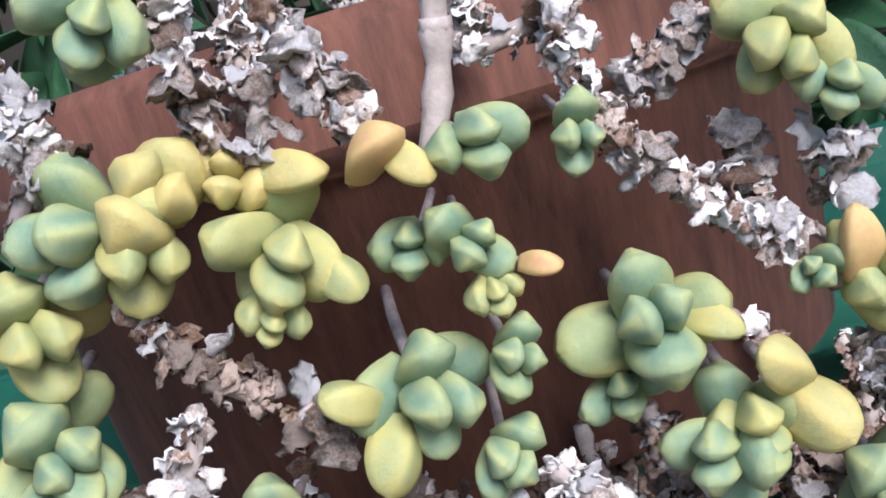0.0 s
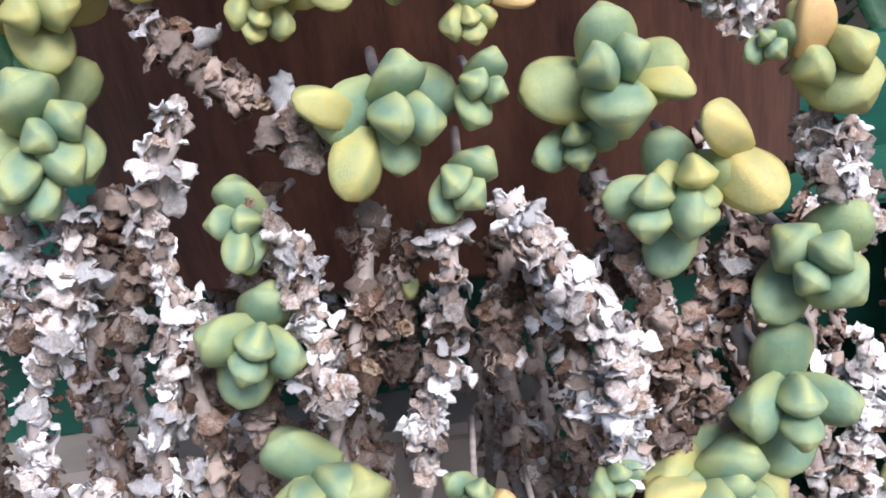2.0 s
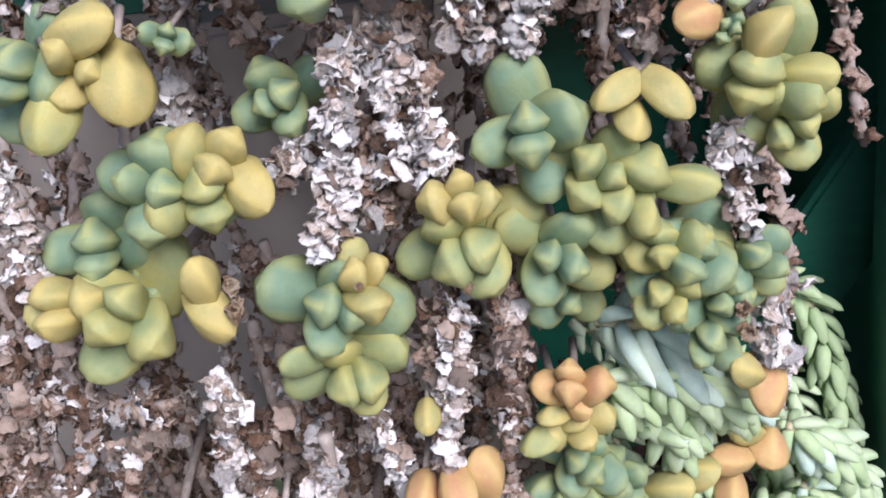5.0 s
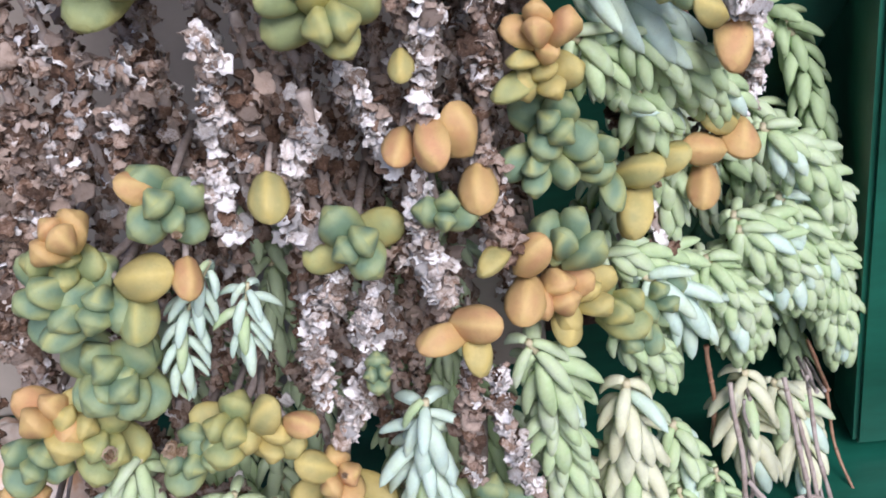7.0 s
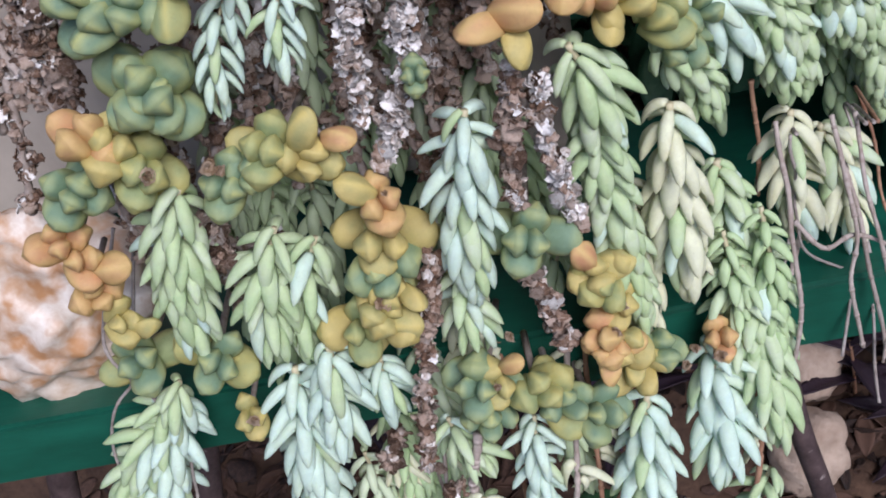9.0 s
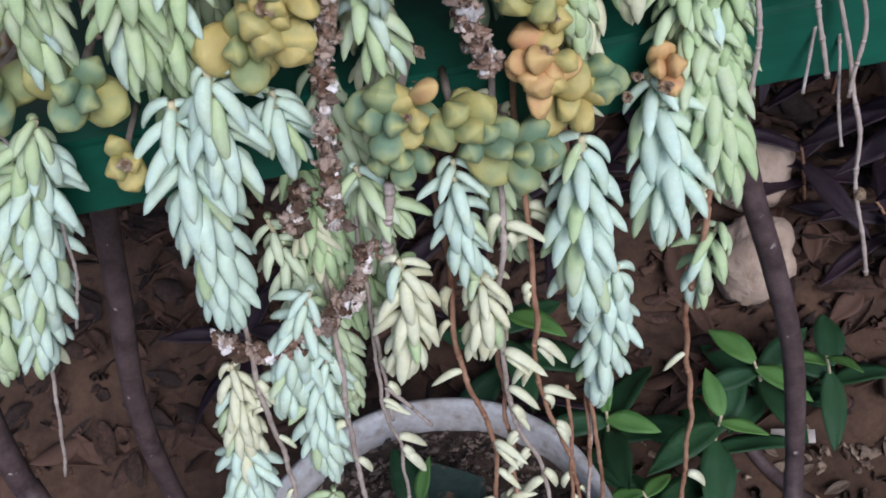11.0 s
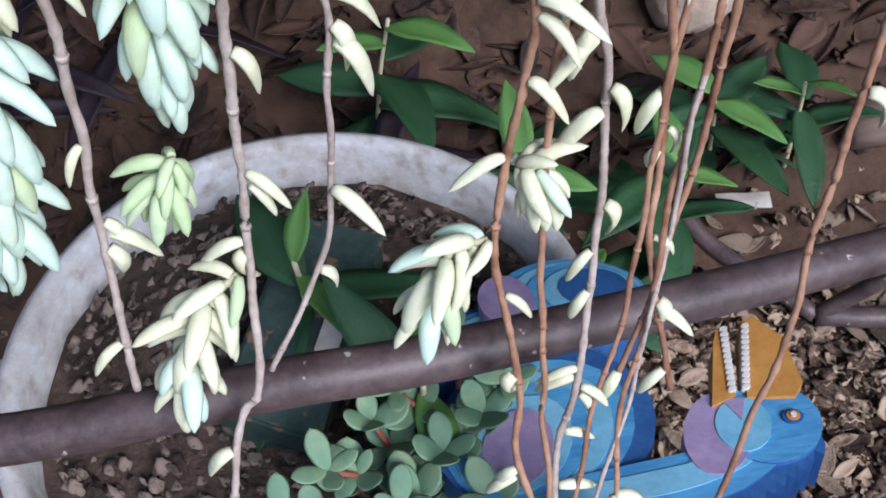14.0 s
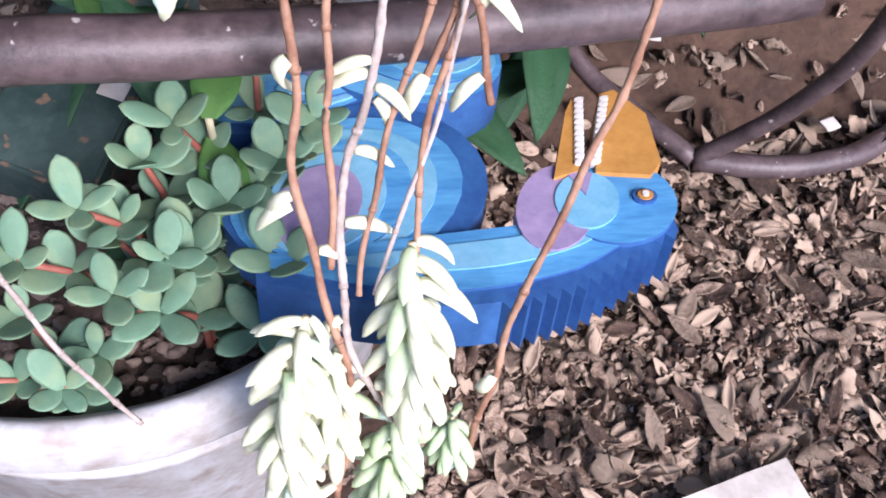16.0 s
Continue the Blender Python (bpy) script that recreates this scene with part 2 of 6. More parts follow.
def box(x0, x1, y0, y1, z0, z1, bevel=0.004):
    bm = bmesh.new()
    bmesh.ops.create_cube(bm, size=1)
    bmesh.ops.transform(bm, matrix=Matrix.Translation(((x0 + x1) / 2, (y0 + y1) / 2, (z0 + z1) / 2)) @ Matrix.Diagonal((x1 - x0, y1 - y0, z1 - z0, 1)), verts=bm.verts)
    if bevel:
        bmesh.ops.bevel(bm, geom=bm.edges[:], offset=bevel, segments=2, affect="EDGES")
    return bm


def from_bm(name, bm, material, smooth=False):
    me = bpy.data.meshes.new(name)
    bm.to_mesh(me)
    bm.free()
    if smooth:
        me.polygons.foreach_set("use_smooth", [True] * len(me.polygons))
    me.materials.append(material)
    return me


def lathe(profile, sides=64):
    """Turns (radius, height) pairs round the z axis."""
    verts = [(r * math.cos(2 * math.pi * k / sides), r * math.sin(2 * math.pi * k / sides), z) for r, z in profile for k in range(sides)]
    faces = [(i * sides + k, i * sides + (k + 1) % sides, (i + 1) * sides + (k + 1) % sides, (i + 1) * sides + k) for i in range(len(profile) - 1) for k in range(sides)]
    return verts, faces


def lumpy(radius, seed, rough=0.35, cut=0.0, subdivisions=4):
    """A stone: a ball pushed about by noise at three scales, with flattened breaks."""
    bm = bmesh.new()
    bmesh.ops.create_icosphere(bm, subdivisions=subdivisions, radius=1)
    shift = Vector((seed * 7.3, seed * 3.1, seed))
    for v in bm.verts:
        d = v.co.normalized()
        k = 1 + rough * noise.noise(d * 1.3 + shift) + 0.4 * rough * noise.noise(d * 3.5 + shift) + 0.15 * rough * noise.noise(d * 9 + shift)
        if cut:
            k -= cut * abs(noise.noise(d * 2.2 - shift))
        v.co = Vector((d.x * k * radius[0], d.y * k * radius[1], d.z * k * radius[2]))
    return bm


# ---- leaf shapes ----
def fleshy_leaf(name, material, width, thick, keel, curve, seed, rings=11, sides=14, start=0.16, skew=1.0, blunt=0.6):
    """A plump leaf, one long on z. y > 0 is its keeled back, y < 0 its flat face."""
    rng = random.Random(seed)
    verts, faces = [], []
    wob = rng.uniform(-0.04, 0.04)
    for i in range(rings + 1):
        u = i / rings
        full = max(0.02, math.sin(math.pi * min(1.0, start + (1 - start) * u ** skew)) ** blunt if u < 1 else 0.02)
        for k in range(sides):
            a = 2 * math.pi * k / sides
            c, s = math.cos(a), math.sin(a)
            edge = 0.82 * keel if s > 0 else 0.4 * keel
            t = 1 - abs(2 * (a % math.pi) / math.pi - 1)
            flat_x, flat_y = math.copysign(1 - t, c), t * 1.1
            x = width * full * (c * (1 - edge) + flat_x * edge)
            y = thick * full * ((s * (1 - edge) + flat_y * edge) if s > 0 else 0.6 * s)
            y += curve * (u * u - 0.25 * u) * -1.0
            verts.append((x + wob * u * u, y, u + 0.012 * rng.uniform(-1, 1) * full))
    for i in range(rings):
        for k in range(sides):
            faces.append((i * sides + k, i * sides + (k + 1) % sides, (i + 1) * sides + (k + 1) % sides, (i + 1) * sides + k))
    faces.append(tuple(range(sides))[::-1])
    faces.append(tuple(range(rings * sides, (rings + 1) * sides)))
    return mesh_of(name, verts, faces, material)


ICE_LEAVES = [[fleshy_leaf("ice_plant_leaf", m, 0.36 + 0.025 * k, 0.38 + 0.025 * k, 1.0, 0.03 + 0.04 * k, 10 * j + k, 15, 18, 0.26, 1.5, 0.46) for k in range(4)] for j, m in enumerate(JADE)]
LONE_LEAVES = [[fleshy_leaf("lone_leaf", m, 0.35 + 0.03 * k, 0.32 + 0.02 * k, 0.75, 0.06 + 0.05 * k, 30 + 10 * j + k, 14, 16, 0.16, 1.3, 0.50) for k in range(3)] for j, m in enumerate(JADE)]
BURRO_LEAVES = [[fleshy_leaf("burro_leaf", m, 0.145 + 0.016 * k, 0.145 + 0.012 * k, 0.0, 0.34 + 0.12 * k, 50 + 10 * j + k, 11, 10, 0.13, 1.05, 0.5) for k in range(3)] for j, m in enumerate(BURRO)]
SHORT_LEAVES = [[fleshy_leaf("burro_leaf", m, 0.185 + 0.018 * k, 0.175 + 0.015 * k, 0.0, 0.30 + 0.12 * k, 70 + 10 * j + k, 11, 10, 0.13, 1.05, 0.48) for k in range(3)] for j, m in enumerate(BURRO)]
MOON_LEAVES = [fleshy_leaf("half_moon_leaf", BURRO[2], 0.150 + 0.025 * k, 0.16, 0.1, 1.0 + 0.25 * k, 90 + k, 12, 9, 0.14, 1.0, 0.48) for k in range(3)]



def flake(material, seed, n=7, slim=1.0, crease=1.0):
    """A crumpled dry leaf: a cupped, papery plate with two sides and a curled, ragged rim."""
    rng = random.Random(seed)
    shift = Vector((seed * 1.7, seed * 0.9, seed * 2.3))
    verts, faces = [], []
    cup, roll, wide, twist = rng.uniform(-0.5, 0.9), rng.uniform(-0.5, 0.45), slim * rng.uniform(0.75, 1.2), rng.uniform(-0.7, 0.7)
    for side in (0, 1):
        for i in range(n):
            for j in range(n):
                p, q = 2 * i / (n - 1) - 1, 2 * j / (n - 1) - 1
                u, v = 0.5 * p * math.sqrt(1 - q * q / 2), 0.5 * q * math.sqrt(1 - p * p / 2)
                r = 2 * math.hypot(u, v)
                flat = Vector((u * wide, 0, v))
                inward = noise.noise_vector(flat * 3.1 + shift)
                y = -cup * u * u + 0.5 * cup * v * v + twist * u * v + roll * max(0.0, r - 0.6)
                y += crease * (0.26 * noise.noise(flat * 3.6 + shift) + 0.20 * noise.noise(flat * 7.5 + shift) + 0.06 * noise.noise(flat * 17.0 + shift))
                rim = 1 + 0.45 * r * noise.noise(flat * 2.6 - shift) + 0.30 * r * noise.noise(flat * 7.0 - shift)
                verts.append((flat.x * rim + 0.09 * inward.x, y + 0.045 * side, 0.46 + flat.z * rim + 0.09 * inward.z))
    for side in (0, 1):
        o = side * n * n
        for i in range(n - 1):
            for j in range(n - 1):
                q = (o + i * n + j, o + i * n + j + 1, o + (i + 1) * n + j + 1, o + (i + 1) * n + j)
                faces.append(q if side == 0 else q[::-1])
    rim = [i * n for i in range(n)] + [(n - 1) * n + j for j in range(1, n)] + [i * n + n - 1 for i in range(n - 2, -1, -1)] + [j for j in range(n - 2, 0, -1)]
    for a, b in zip(rim, rim[1:] + rim[:1]):
        faces.append((a, b, b + n * n, a + n * n))
    return mesh_of("dry_leaf", verts, faces, material)


PETALS = [flake(dry("dry_flower", (0.22, 0.11, 0.05), (0.50, 0.33, 0.19), (0.74, 0.58, 0.42)), 220 + k, 6, 0.7) for k in range(5)]
FLAKES = [[flake(m, 100 + 17 * j + k) for k in range(9)] for j, m in enumerate(DRY)]
LITTER_FLAKES = [flake(LITTER, 300 + k, 6, 0.6, 1.2) for k in range(8)]
CRUMBS = [flake(LITTER, 340 + k, 4, 0.7, 1.2) for k in range(6)]


def blade(name, material, width, fold, droop, seed, round_=False):
    """A broad leaf with a midrib fold, a pointed tip and a little thickness."""
    rng = random.Random(seed)
    n, verts, faces = 10, [], []
    for side in (0, 1):
        for i in range(n + 1):
            u = i / n
            w = width * math.sin(math.pi * min(1, 0.06 + u * 0.94)) ** 0.8 * (1 - 0.25 * u)
            if round_:
                w = width * (0.16 + 0.84 * u ** 1.1) * max(0.0, 1 - max(0.0, (u - 0.62) / 0.38) ** 2.2) ** 0.5
            for k, c in enumerate((-1, -0.5, 0, 0.5, 1)):
                z = fold * abs(c) * w - droop * u * u + 0.012 * math.sin(9 * u + 2 * c + seed)
                verts.append((c * w, u, z - 0.012 * side))
    m = (n + 1) * 5
    for side in (0, 1):
        for i in range(n):
            for k in range(4):
                a = side * m + i * 5 + k
                q = (a, a + 1, a + 6, a + 5)
                faces.append(q if side == 0 else q[::-1])
    for i in range(n):
        faces.append((i * 5, (i + 1) * 5, m + (i + 1) * 5, m + i * 5))
        faces.append((i * 5 + 4, m + i * 5 + 4, m + (i + 1) * 5 + 4, (i + 1) * 5 + 4))
    return mesh_of(name, verts, faces, material)


# ---- plants ----
def place_leaf(parent, name, me, base, ahead, back, size, jitter=0.0):
    z = Vector(ahead).normalized()
    y = Vector(back) - z * Vector(back).dot(z)
    y.normalize()
    m = Matrix((y.cross(z), y, z)).transposed().to_4x4()
    s = size * random.uniform(1 - jitter, 1 + jitter)
    part(name, me, parent, Matrix.Translation(base) @ m @ Matrix.Diagonal((s, s, s, 1)))


ICE_LABEL = [
    "plump grey-green succulent shoot with yellow-edged keeled leaves",
    "yellowish-green succulent shoot with plump keeled leaves",
    "ageing yellow succulent shoot with swollen leaves",
    "orange-yellow withering succulent leaves on a dry stem",
]


def ice_plant_shoot(at, axis, leaf, pairs, tone):
    """A shoot whose leaves sit in crossed pairs round an axis that points to its tip."""
    top = thing("ice_plant_shoot", at, ICE_LABEL[tone], "succulent", "ice plant shoots")
    m = frame_of(axis)
    d, spin = Vector(axis).normalized(), random.uniform(0, math.pi)
    if pairs == 1:
        side = m @ Vector((math.cos(spin), math.sin(spin), 0))
        me = random.choice(LONE_LEAVES[tone])
        place_leaf(top, "leaf", me, -d * leaf * 0.55, d, (side + Vector((0, -1.3, 0.3))).normalized(), leaf * 1.12, 0.08)
        stub = [-d * leaf * (0.5 + 0.3 * i) + Vector((0, 0.002 * i * i, 0.001 * i)) for i in range(3)]
        part("stem", mesh_of("shoot_stem", *tube(stub, leaf * 0.08, 7), STEM_GREY), top, None, "short woody stem")
    else:
        pairs = min(pairs, 3 if leaf > 0.0125 else 2)
        for k in range(pairs):
            a = spin + k * math.pi / 2 + random.uniform(-0.15, 0.15)
            size = leaf * (0.86, 1.08, 1.18)[k]
            open_ = radians((13, 40, 64)[k]) * random.uniform(0.85, 1.15)
            base = -d * leaf * (0.40 + 0.34 * k)
            col = tone if k < 2 or random.random() < 0.75 else min(3, tone + 1)
            for sgn in (1, -1):
                e = m @ Vector((math.cos(a) * sgn, math.sin(a) * sgn, 0))
                ang = open_ * random.uniform(0.85, 1.12)
                ahead = d * math.cos(ang) + e * math.sin(ang)
                back = e * math.cos(ang) - d * math.sin(ang)
                place_leaf(top, "leaf", random.choice(ICE_LEAVES[col]), base + e * leaf * 0.10, ahead, back, size, 0.08)
        stub = [-d * leaf * (0.2 + 0.35 * i) + Vector((0, 0.002 * i * i, 0.001 * i)) for i in range(pairs + 3)]
        part("stem", mesh_of("shoot_stem", *tube(stub, leaf * 0.10, 7), STEM_GREY), top, None, "short woody stem")
    return top


DRY_LABEL = ["hanging stem covered in papery grey-white dead leaves", "hanging stem covered in crumpled brown dead leaves"]


def joined(name, pieces, material):
    """One mesh from (mesh, matrix) pieces."""
    verts, faces = [], []
    for me, m in pieces:
        o = len(verts)
        verts.extend(m @ v.co for v in me.vertices)
        faces.extend(tuple(o + k for k in p.vertices) for p in me.polygons)
    return mesh_of(name, verts, faces, material)


def leaf_matrix(base, ahead, back, s):
    z = Vector(ahead).normalized()
    y = Vector(back) - z * Vector(back).dot(z)
    y.normalize()
    return Matrix.Translation(base) @ Matrix((y.cross(z), y, z)).transposed().to_4x4() @ Matrix.Diagonal((s, s, s, 1))


def dry_stem(points, tone, density, girth=1.0, singles=16):
    """A woody stem with pairs of dead leaves all along it."""
    line = spline(points, 0.004)
    base = line[0].copy()
    top = thing("dry_stem", base, DRY_LABEL[tone], "dead stem", "dead hanging stems")
    line = [q - base + Vector((random.uniform(-1, 1), random.uniform(-1, 1), 0)) * 0.0007 for q in line]
    part("stem", mesh_of("woody_stem", *tube(line, 0.0023 * girth, 7, 0.85, 0.18), STEM_GREY), top, None, "grey woody stem")
    length = 0.004 * len(line)
    count = int(length / 0.00058 * density)
    spin = random.uniform(0, 6)
    crust = ([], [])
    chosen = set(random.sample(range(count), min(singles, count)))
    shift = base * 53
    for i in range(count):
        j = min(len(line) - 2, int((i + random.random()) / count * (len(line) - 1)))
        clump = noise.noise(Vector((0.45 * j, 0.0, 0.0)) + shift)
        if clump < -0.34 and random.random() < 0.7:
            continue
        m = frame_of(line[j + 1] - line[j])
        spin += math.pi / 2 + random.uniform(-0.7, 0.7)
        e = m @ Vector((math.cos(spin), math.sin(spin), 0))
        along = m @ Vector((0, 0, 1 if random.random() < 0.75 else -1))
        loose = random.random() ** 1.6
        ahead = along * (1.0 - 0.8 * loose) + e * (0.05 + 0.95 * loose) + m @ Vector((random.uniform(-0.5, 0.5), random.uniform(-0.5, 0.5), 0))
        back = e * (1.1 - loose) - along * loose + Vector((random.uniform(-1, 1), random.uniform(-1, 1), random.uniform(-1, 1))) * 0.45
        col = tone if random.random() < 0.86 else 1 - tone
        at = line[j] + e * random.uniform(0.0006, 0.0028) * girth * (1 + 0.6 * clump)
        grow = girth * (1 + 0.45 * clump)
        if i in chosen:
            place_leaf(top, "dry_leaf", random.choice(FLAKES[col]), at, ahead, back, random.uniform(0.006, 0.0085) * grow)
        else:
            crust[col].append((random.choice(FLAKES[col]), leaf_matrix(at, ahead, back, random.uniform(0.0036, 0.0070) * grow)))
    for col, pieces in enumerate(crust):
        if pieces:
            ob = part("dead_leaves", joined("dead_leaves", pieces, DRY_CRUST[col]), top, None, "crust of small crumpled dead leaves")
            ob["kind"] = "stuff"
    return top


BURRO_LABEL = ["hanging tail of plump blue-green pointed succulent leaves", "hanging tail of plump light-green pointed succulent leaves", "pale yellow-green hanging tail of curved succulent leaves"]


def burro_tail(points, width, tone, single=True):
    """A hanging tail: leaves in a tight spiral, all curving down towards its tip."""
    line = spline(points, 0.003)
    base = line[0].copy()
    top = thing("burro_tail", base, BURRO_LABEL[tone], "succulent", "burro's tails")
    line = [q - base for q in line]
    part("stem", mesh_of("tail_stem", *tube(line, 0.0018 * width, 7), STEM_PALE), top, None, "pale green stem")
    length = 0.003 * (len(line) - 1)
    short = tone == 1 and base.z > 0.95 and base.x > 0.0
    count = max(20, int(length / ((0.00155 if short else 0.0021) if single else 0.0024)))
    size = (0.0175 if short else 0.0250) * width ** 0.6
    inner = []
    for i in range(count):
        u = i / (count - 1)
        s = u * (len(line) - 1) * 0.94
        j = min(len(line) - 2, int(s))
        q = line[j].lerp(line[j + 1], s - j)
        m = frame_of(line[j + 1] - line[j])
        a = i * 2.39996 + random.uniform(-0.2, 0.2)
        e = m @ Vector((math.cos(a), math.sin(a), 0))
        d = (m @ Vector((0, 0, 1)) * 0.6 + Vector((0, 0, -0.5))).normalized()
        ang = radians(63 - 26 * u ** 1.5) * random.uniform(0.7, 1.3)
        if u > 0.93:
            ang *= 0.55
        ahead = d * math.cos(ang) + e * math.sin(ang)
        back = e * math.cos(ang) - d * math.sin(ang)
        col = tone if random.random() < 0.85 else random.randrange(2)
        grow = (0.75 + 0.3 * min(1, u * 5)) * (1.0 if u < 0.85 else 0.85)
        if single:
            place_leaf(top, "leaf", random.choice((SHORT_LEAVES if short else BURRO_LEAVES)[col]), q + e * 0.0012, ahead, back, size * grow, 0.1)
        else:
            inner.append((random.choice((SHORT_LEAVES if short else BURRO_LEAVES)[tone]), leaf_matrix(q + e * 0.0012, ahead, back, size * grow)))
    if inner:
        part("leaves", joined("tail_leaves", inner, BURRO[tone]), top)["kind"] = "stuff"
    return top


STEM_LABEL = ["thin grey-brown bare hanging succulent stem", "thin reddish-brown bare hanging succulent stem"]


def bare_stem(points, radius, red, leaves):
    """A long stem that has lost most of its leaves; a few pale half-moon leaves stay."""
    if radius < 0.00105 and points[0][2] < 0.98:
        points = [(points[0][0] - 0.008, 0.30, 1.0), (points[0][0] - 0.004, points[0][1], 0.5 * (points[0][2] + 1.0)), *points]
    if leaves and points[0][2] < 0.85:
        x, y, z = points[0]
        points = [(x + 0.004, 0.285, min(0.9, z + 0.26)), (x + 0.002, 0.5 * (y + 0.285), z + 0.05), *points]
    line = spline(points, 0.003)
    shift = Vector(points[0]) * 31
    wild = 0.004 if radius < 0.00105 else 0.0022
    line = [q + wild * noise.noise_vector(Vector((0, 0, q.z * 34)) + shift) for q in line]
    base = line[0].copy()
    top = thing("bare_stem", base, STEM_LABEL[red] + (" with a few pale leaves" if leaves else ""), "stem", "bare hanging stems")
    line = [q - base for q in line]
    part("stem", mesh_of("bare_stem", *tube(line, radius, 8, 0.85, 0.12, 4), STEM_RED if red else ROOT if radius < 0.00105 else STEM_GREY), top)
    ring, faces = tube([Vector((0, 0, k * radius * 0.6)) for k in range(3)], radius * 1.14, 8, 1.0, 0.1)
    scar = mesh_of("leaf_scar", ring, faces, STEM_RED if red else STEM_GREY)
    for k in range(7 if radius < 0.003 else 2):
        j = min(len(line) - 2, int((k + random.random()) / 7 * (len(line) - 1)))
        part("leaf_scar", scar, top, Matrix.Translation(line[j]) @ frame_of(line[j + 1] - line[j]).to_4x4(), "worn ring left by a fallen leaf")
    leaves = int(leaves * 1.1)
    for i in range(leaves):
        j = min(len(line) - 2, int((i + random.random()) / leaves * (len(line) - 1)))
        a = random.choice((0.1, math.pi - 0.1)) + random.uniform(-0.7, 0.7)
        e = Vector((math.cos(a), -abs(math.sin(a)), 0))
        for k in range(random.choice((1, 1, 2))):
            ahead = e * random.uniform(0.6, 1.0) + Vector((0, 0, random.uniform(-1.0, 0.25)))
            place_leaf(top, "leaf", random.choice(MOON_LEAVES), line[j] + e * radius + Vector((0, 0, -0.006 * k)), ahead, Vector((0, -0.3, 1)), 0.0158, 0.2)
    return top


def withered_flower(at, axis, size):
    """A dried flower head: a ring of curled brown petals."""
    top = thing("withered_flower", at, "dried papery tan and brown flower head", "dried flower", "withered flowers")
    m, d = frame_of(axis), Vector(axis).normalized()
    for k in range(11):
        a = k * 2.4
        e = m @ Vector((math.cos(a), math.sin(a), 0))
        place_leaf(top, "petal", random.choice(PETALS), -d * size * 0.3, e * random.uniform(0.3, 0.9) + d, e + d * 0.2, size * random.uniform(0.28, 0.48))
    return top


# ---- setting ----
def ground_height(x, y):
    z = float(np.interp(y, (0.55, 0.63, 0.75, 0.87, 1.1, 1.6, 4.0), (0.0, 0.03, 0.13, 0.25, 0.34, 0.4, 0.5)))
    return z + 0.010 * noise.noise(Vector((x * 9, y * 9, 0.3))) + 0.004 * noise.noise(Vector((x * 40, y * 40, 2.0)))


def ground():
    xs = [-60, -20, -6, -2.5, *[-1.4 + 0.02 * i for i in range(151)], 2.5, 6, 20, 60]
    ys = [-60, -20, -6, -2, -1, *[-0.5 + 0.02 * i for i in range(126)], 3, 6, 20, 60]
    verts = [(x, y, ground_height(x, y)) for y in ys for x in xs]
    n = len(xs)
    faces = [(j * n + i, j * n + i + 1, (j + 1) * n + i + 1, (j + 1) * n + i) for j in range(len(ys) - 1) for i in range(n - 1)]
    return tagged(new("ground", mesh_of("ground", verts, faces, EARTH)), "bare brown earth strewn with dry leaf litter", "ground", kind="structure")


GROUND = ground()


def terracotta_pot():
    top = thing("terracotta_pot", (-0.02, 0.45, 1.436), "weathered brown terracotta pot on the green shelf", "plant pot")
    profile = [(0.0, 0.0), (0.142, 0.0), (0.150, 0.004), (0.160, 0.112), (0.169, 0.115), (0.172, 0.121), (0.173, 0.149), (0.169, 0.155), (0.159, 0.155), (0.154, 0.147), (0.149, 0.132), (0.0, 0.132)]
    part("body", mesh_of("pot_body", *lathe(profile[:6]), TERRACOTTA), top)
    part("rim", mesh_of("pot_rim", *lathe(profile[5:11]), TERRACOTTA), top)
    part("soil", mesh_of("pot_soil", *lathe([(0.153, 0.139), (0.10, 0.145), (0.0, 0.147)]), SOIL), top, None, "dark dry soil")


def plant_stand():
    """The green timber stand: two shelves, posts, a brace and a rail."""
    top = thing("plant_stand", (0, 0.3, 0.86), "green-painted timber plant stand with two shelves", "plant stand")
    inv = Matrix.Translation((0, -0.3, -0.86))
    # shelves, rail and back panel extend unseen past the post to shade the bank
    for name, dims in (
        ("upper_shelf", (-0.62, 1.20, 0.43, 0.66, 1.408, 1.434)),
        ("back_rail", (-0.62, 1.20, 0.50, 0.525, 1.32, 1.406)),
        ("post", (0.174, 0.229, 0.355, 0.40, 0.908, 1.406)),
        ("post", (-0.60, -0.545, 0.355, 0.40, 0.908, 1.406)),
        ("side_panel", (0.19, 0.215, 0.402, 0.66, 0.908, 1.406)),
        ("back_panel", (-0.62, 1.20, 0.662, 0.69, 0.908, 1.456)),
    ):
        part(name, from_bm(name, box(*dims, bevel=0.003), GREEN_PAINT), top, inv)
    # the lower shelf's unseen run past the post is added for shade as well
    bm = box(-0.72, 0.90, 0.0, 0.22, 0.857, 0.903, bevel=0.003)
    bmesh.ops.transform(bm, matrix=pose(0.12, 0.299, 0, 0, 0, 5), verts=bm.verts)
    part("lower_shelf", from_bm("lower_shelf", bm, GREEN_PAINT), top, inv)
    bm = box(-0.13, 0.13, -0.008, 0.008, -0.024, 0.024, 0.003)
    bmesh.ops.transform(bm, matrix=pose(0.165, 0.43, 1.175, 0, -56, 0), verts=bm.verts)
    part("brace", from_bm("brace", bm, GREEN_PAINT), top, inv, "slanting green brace")


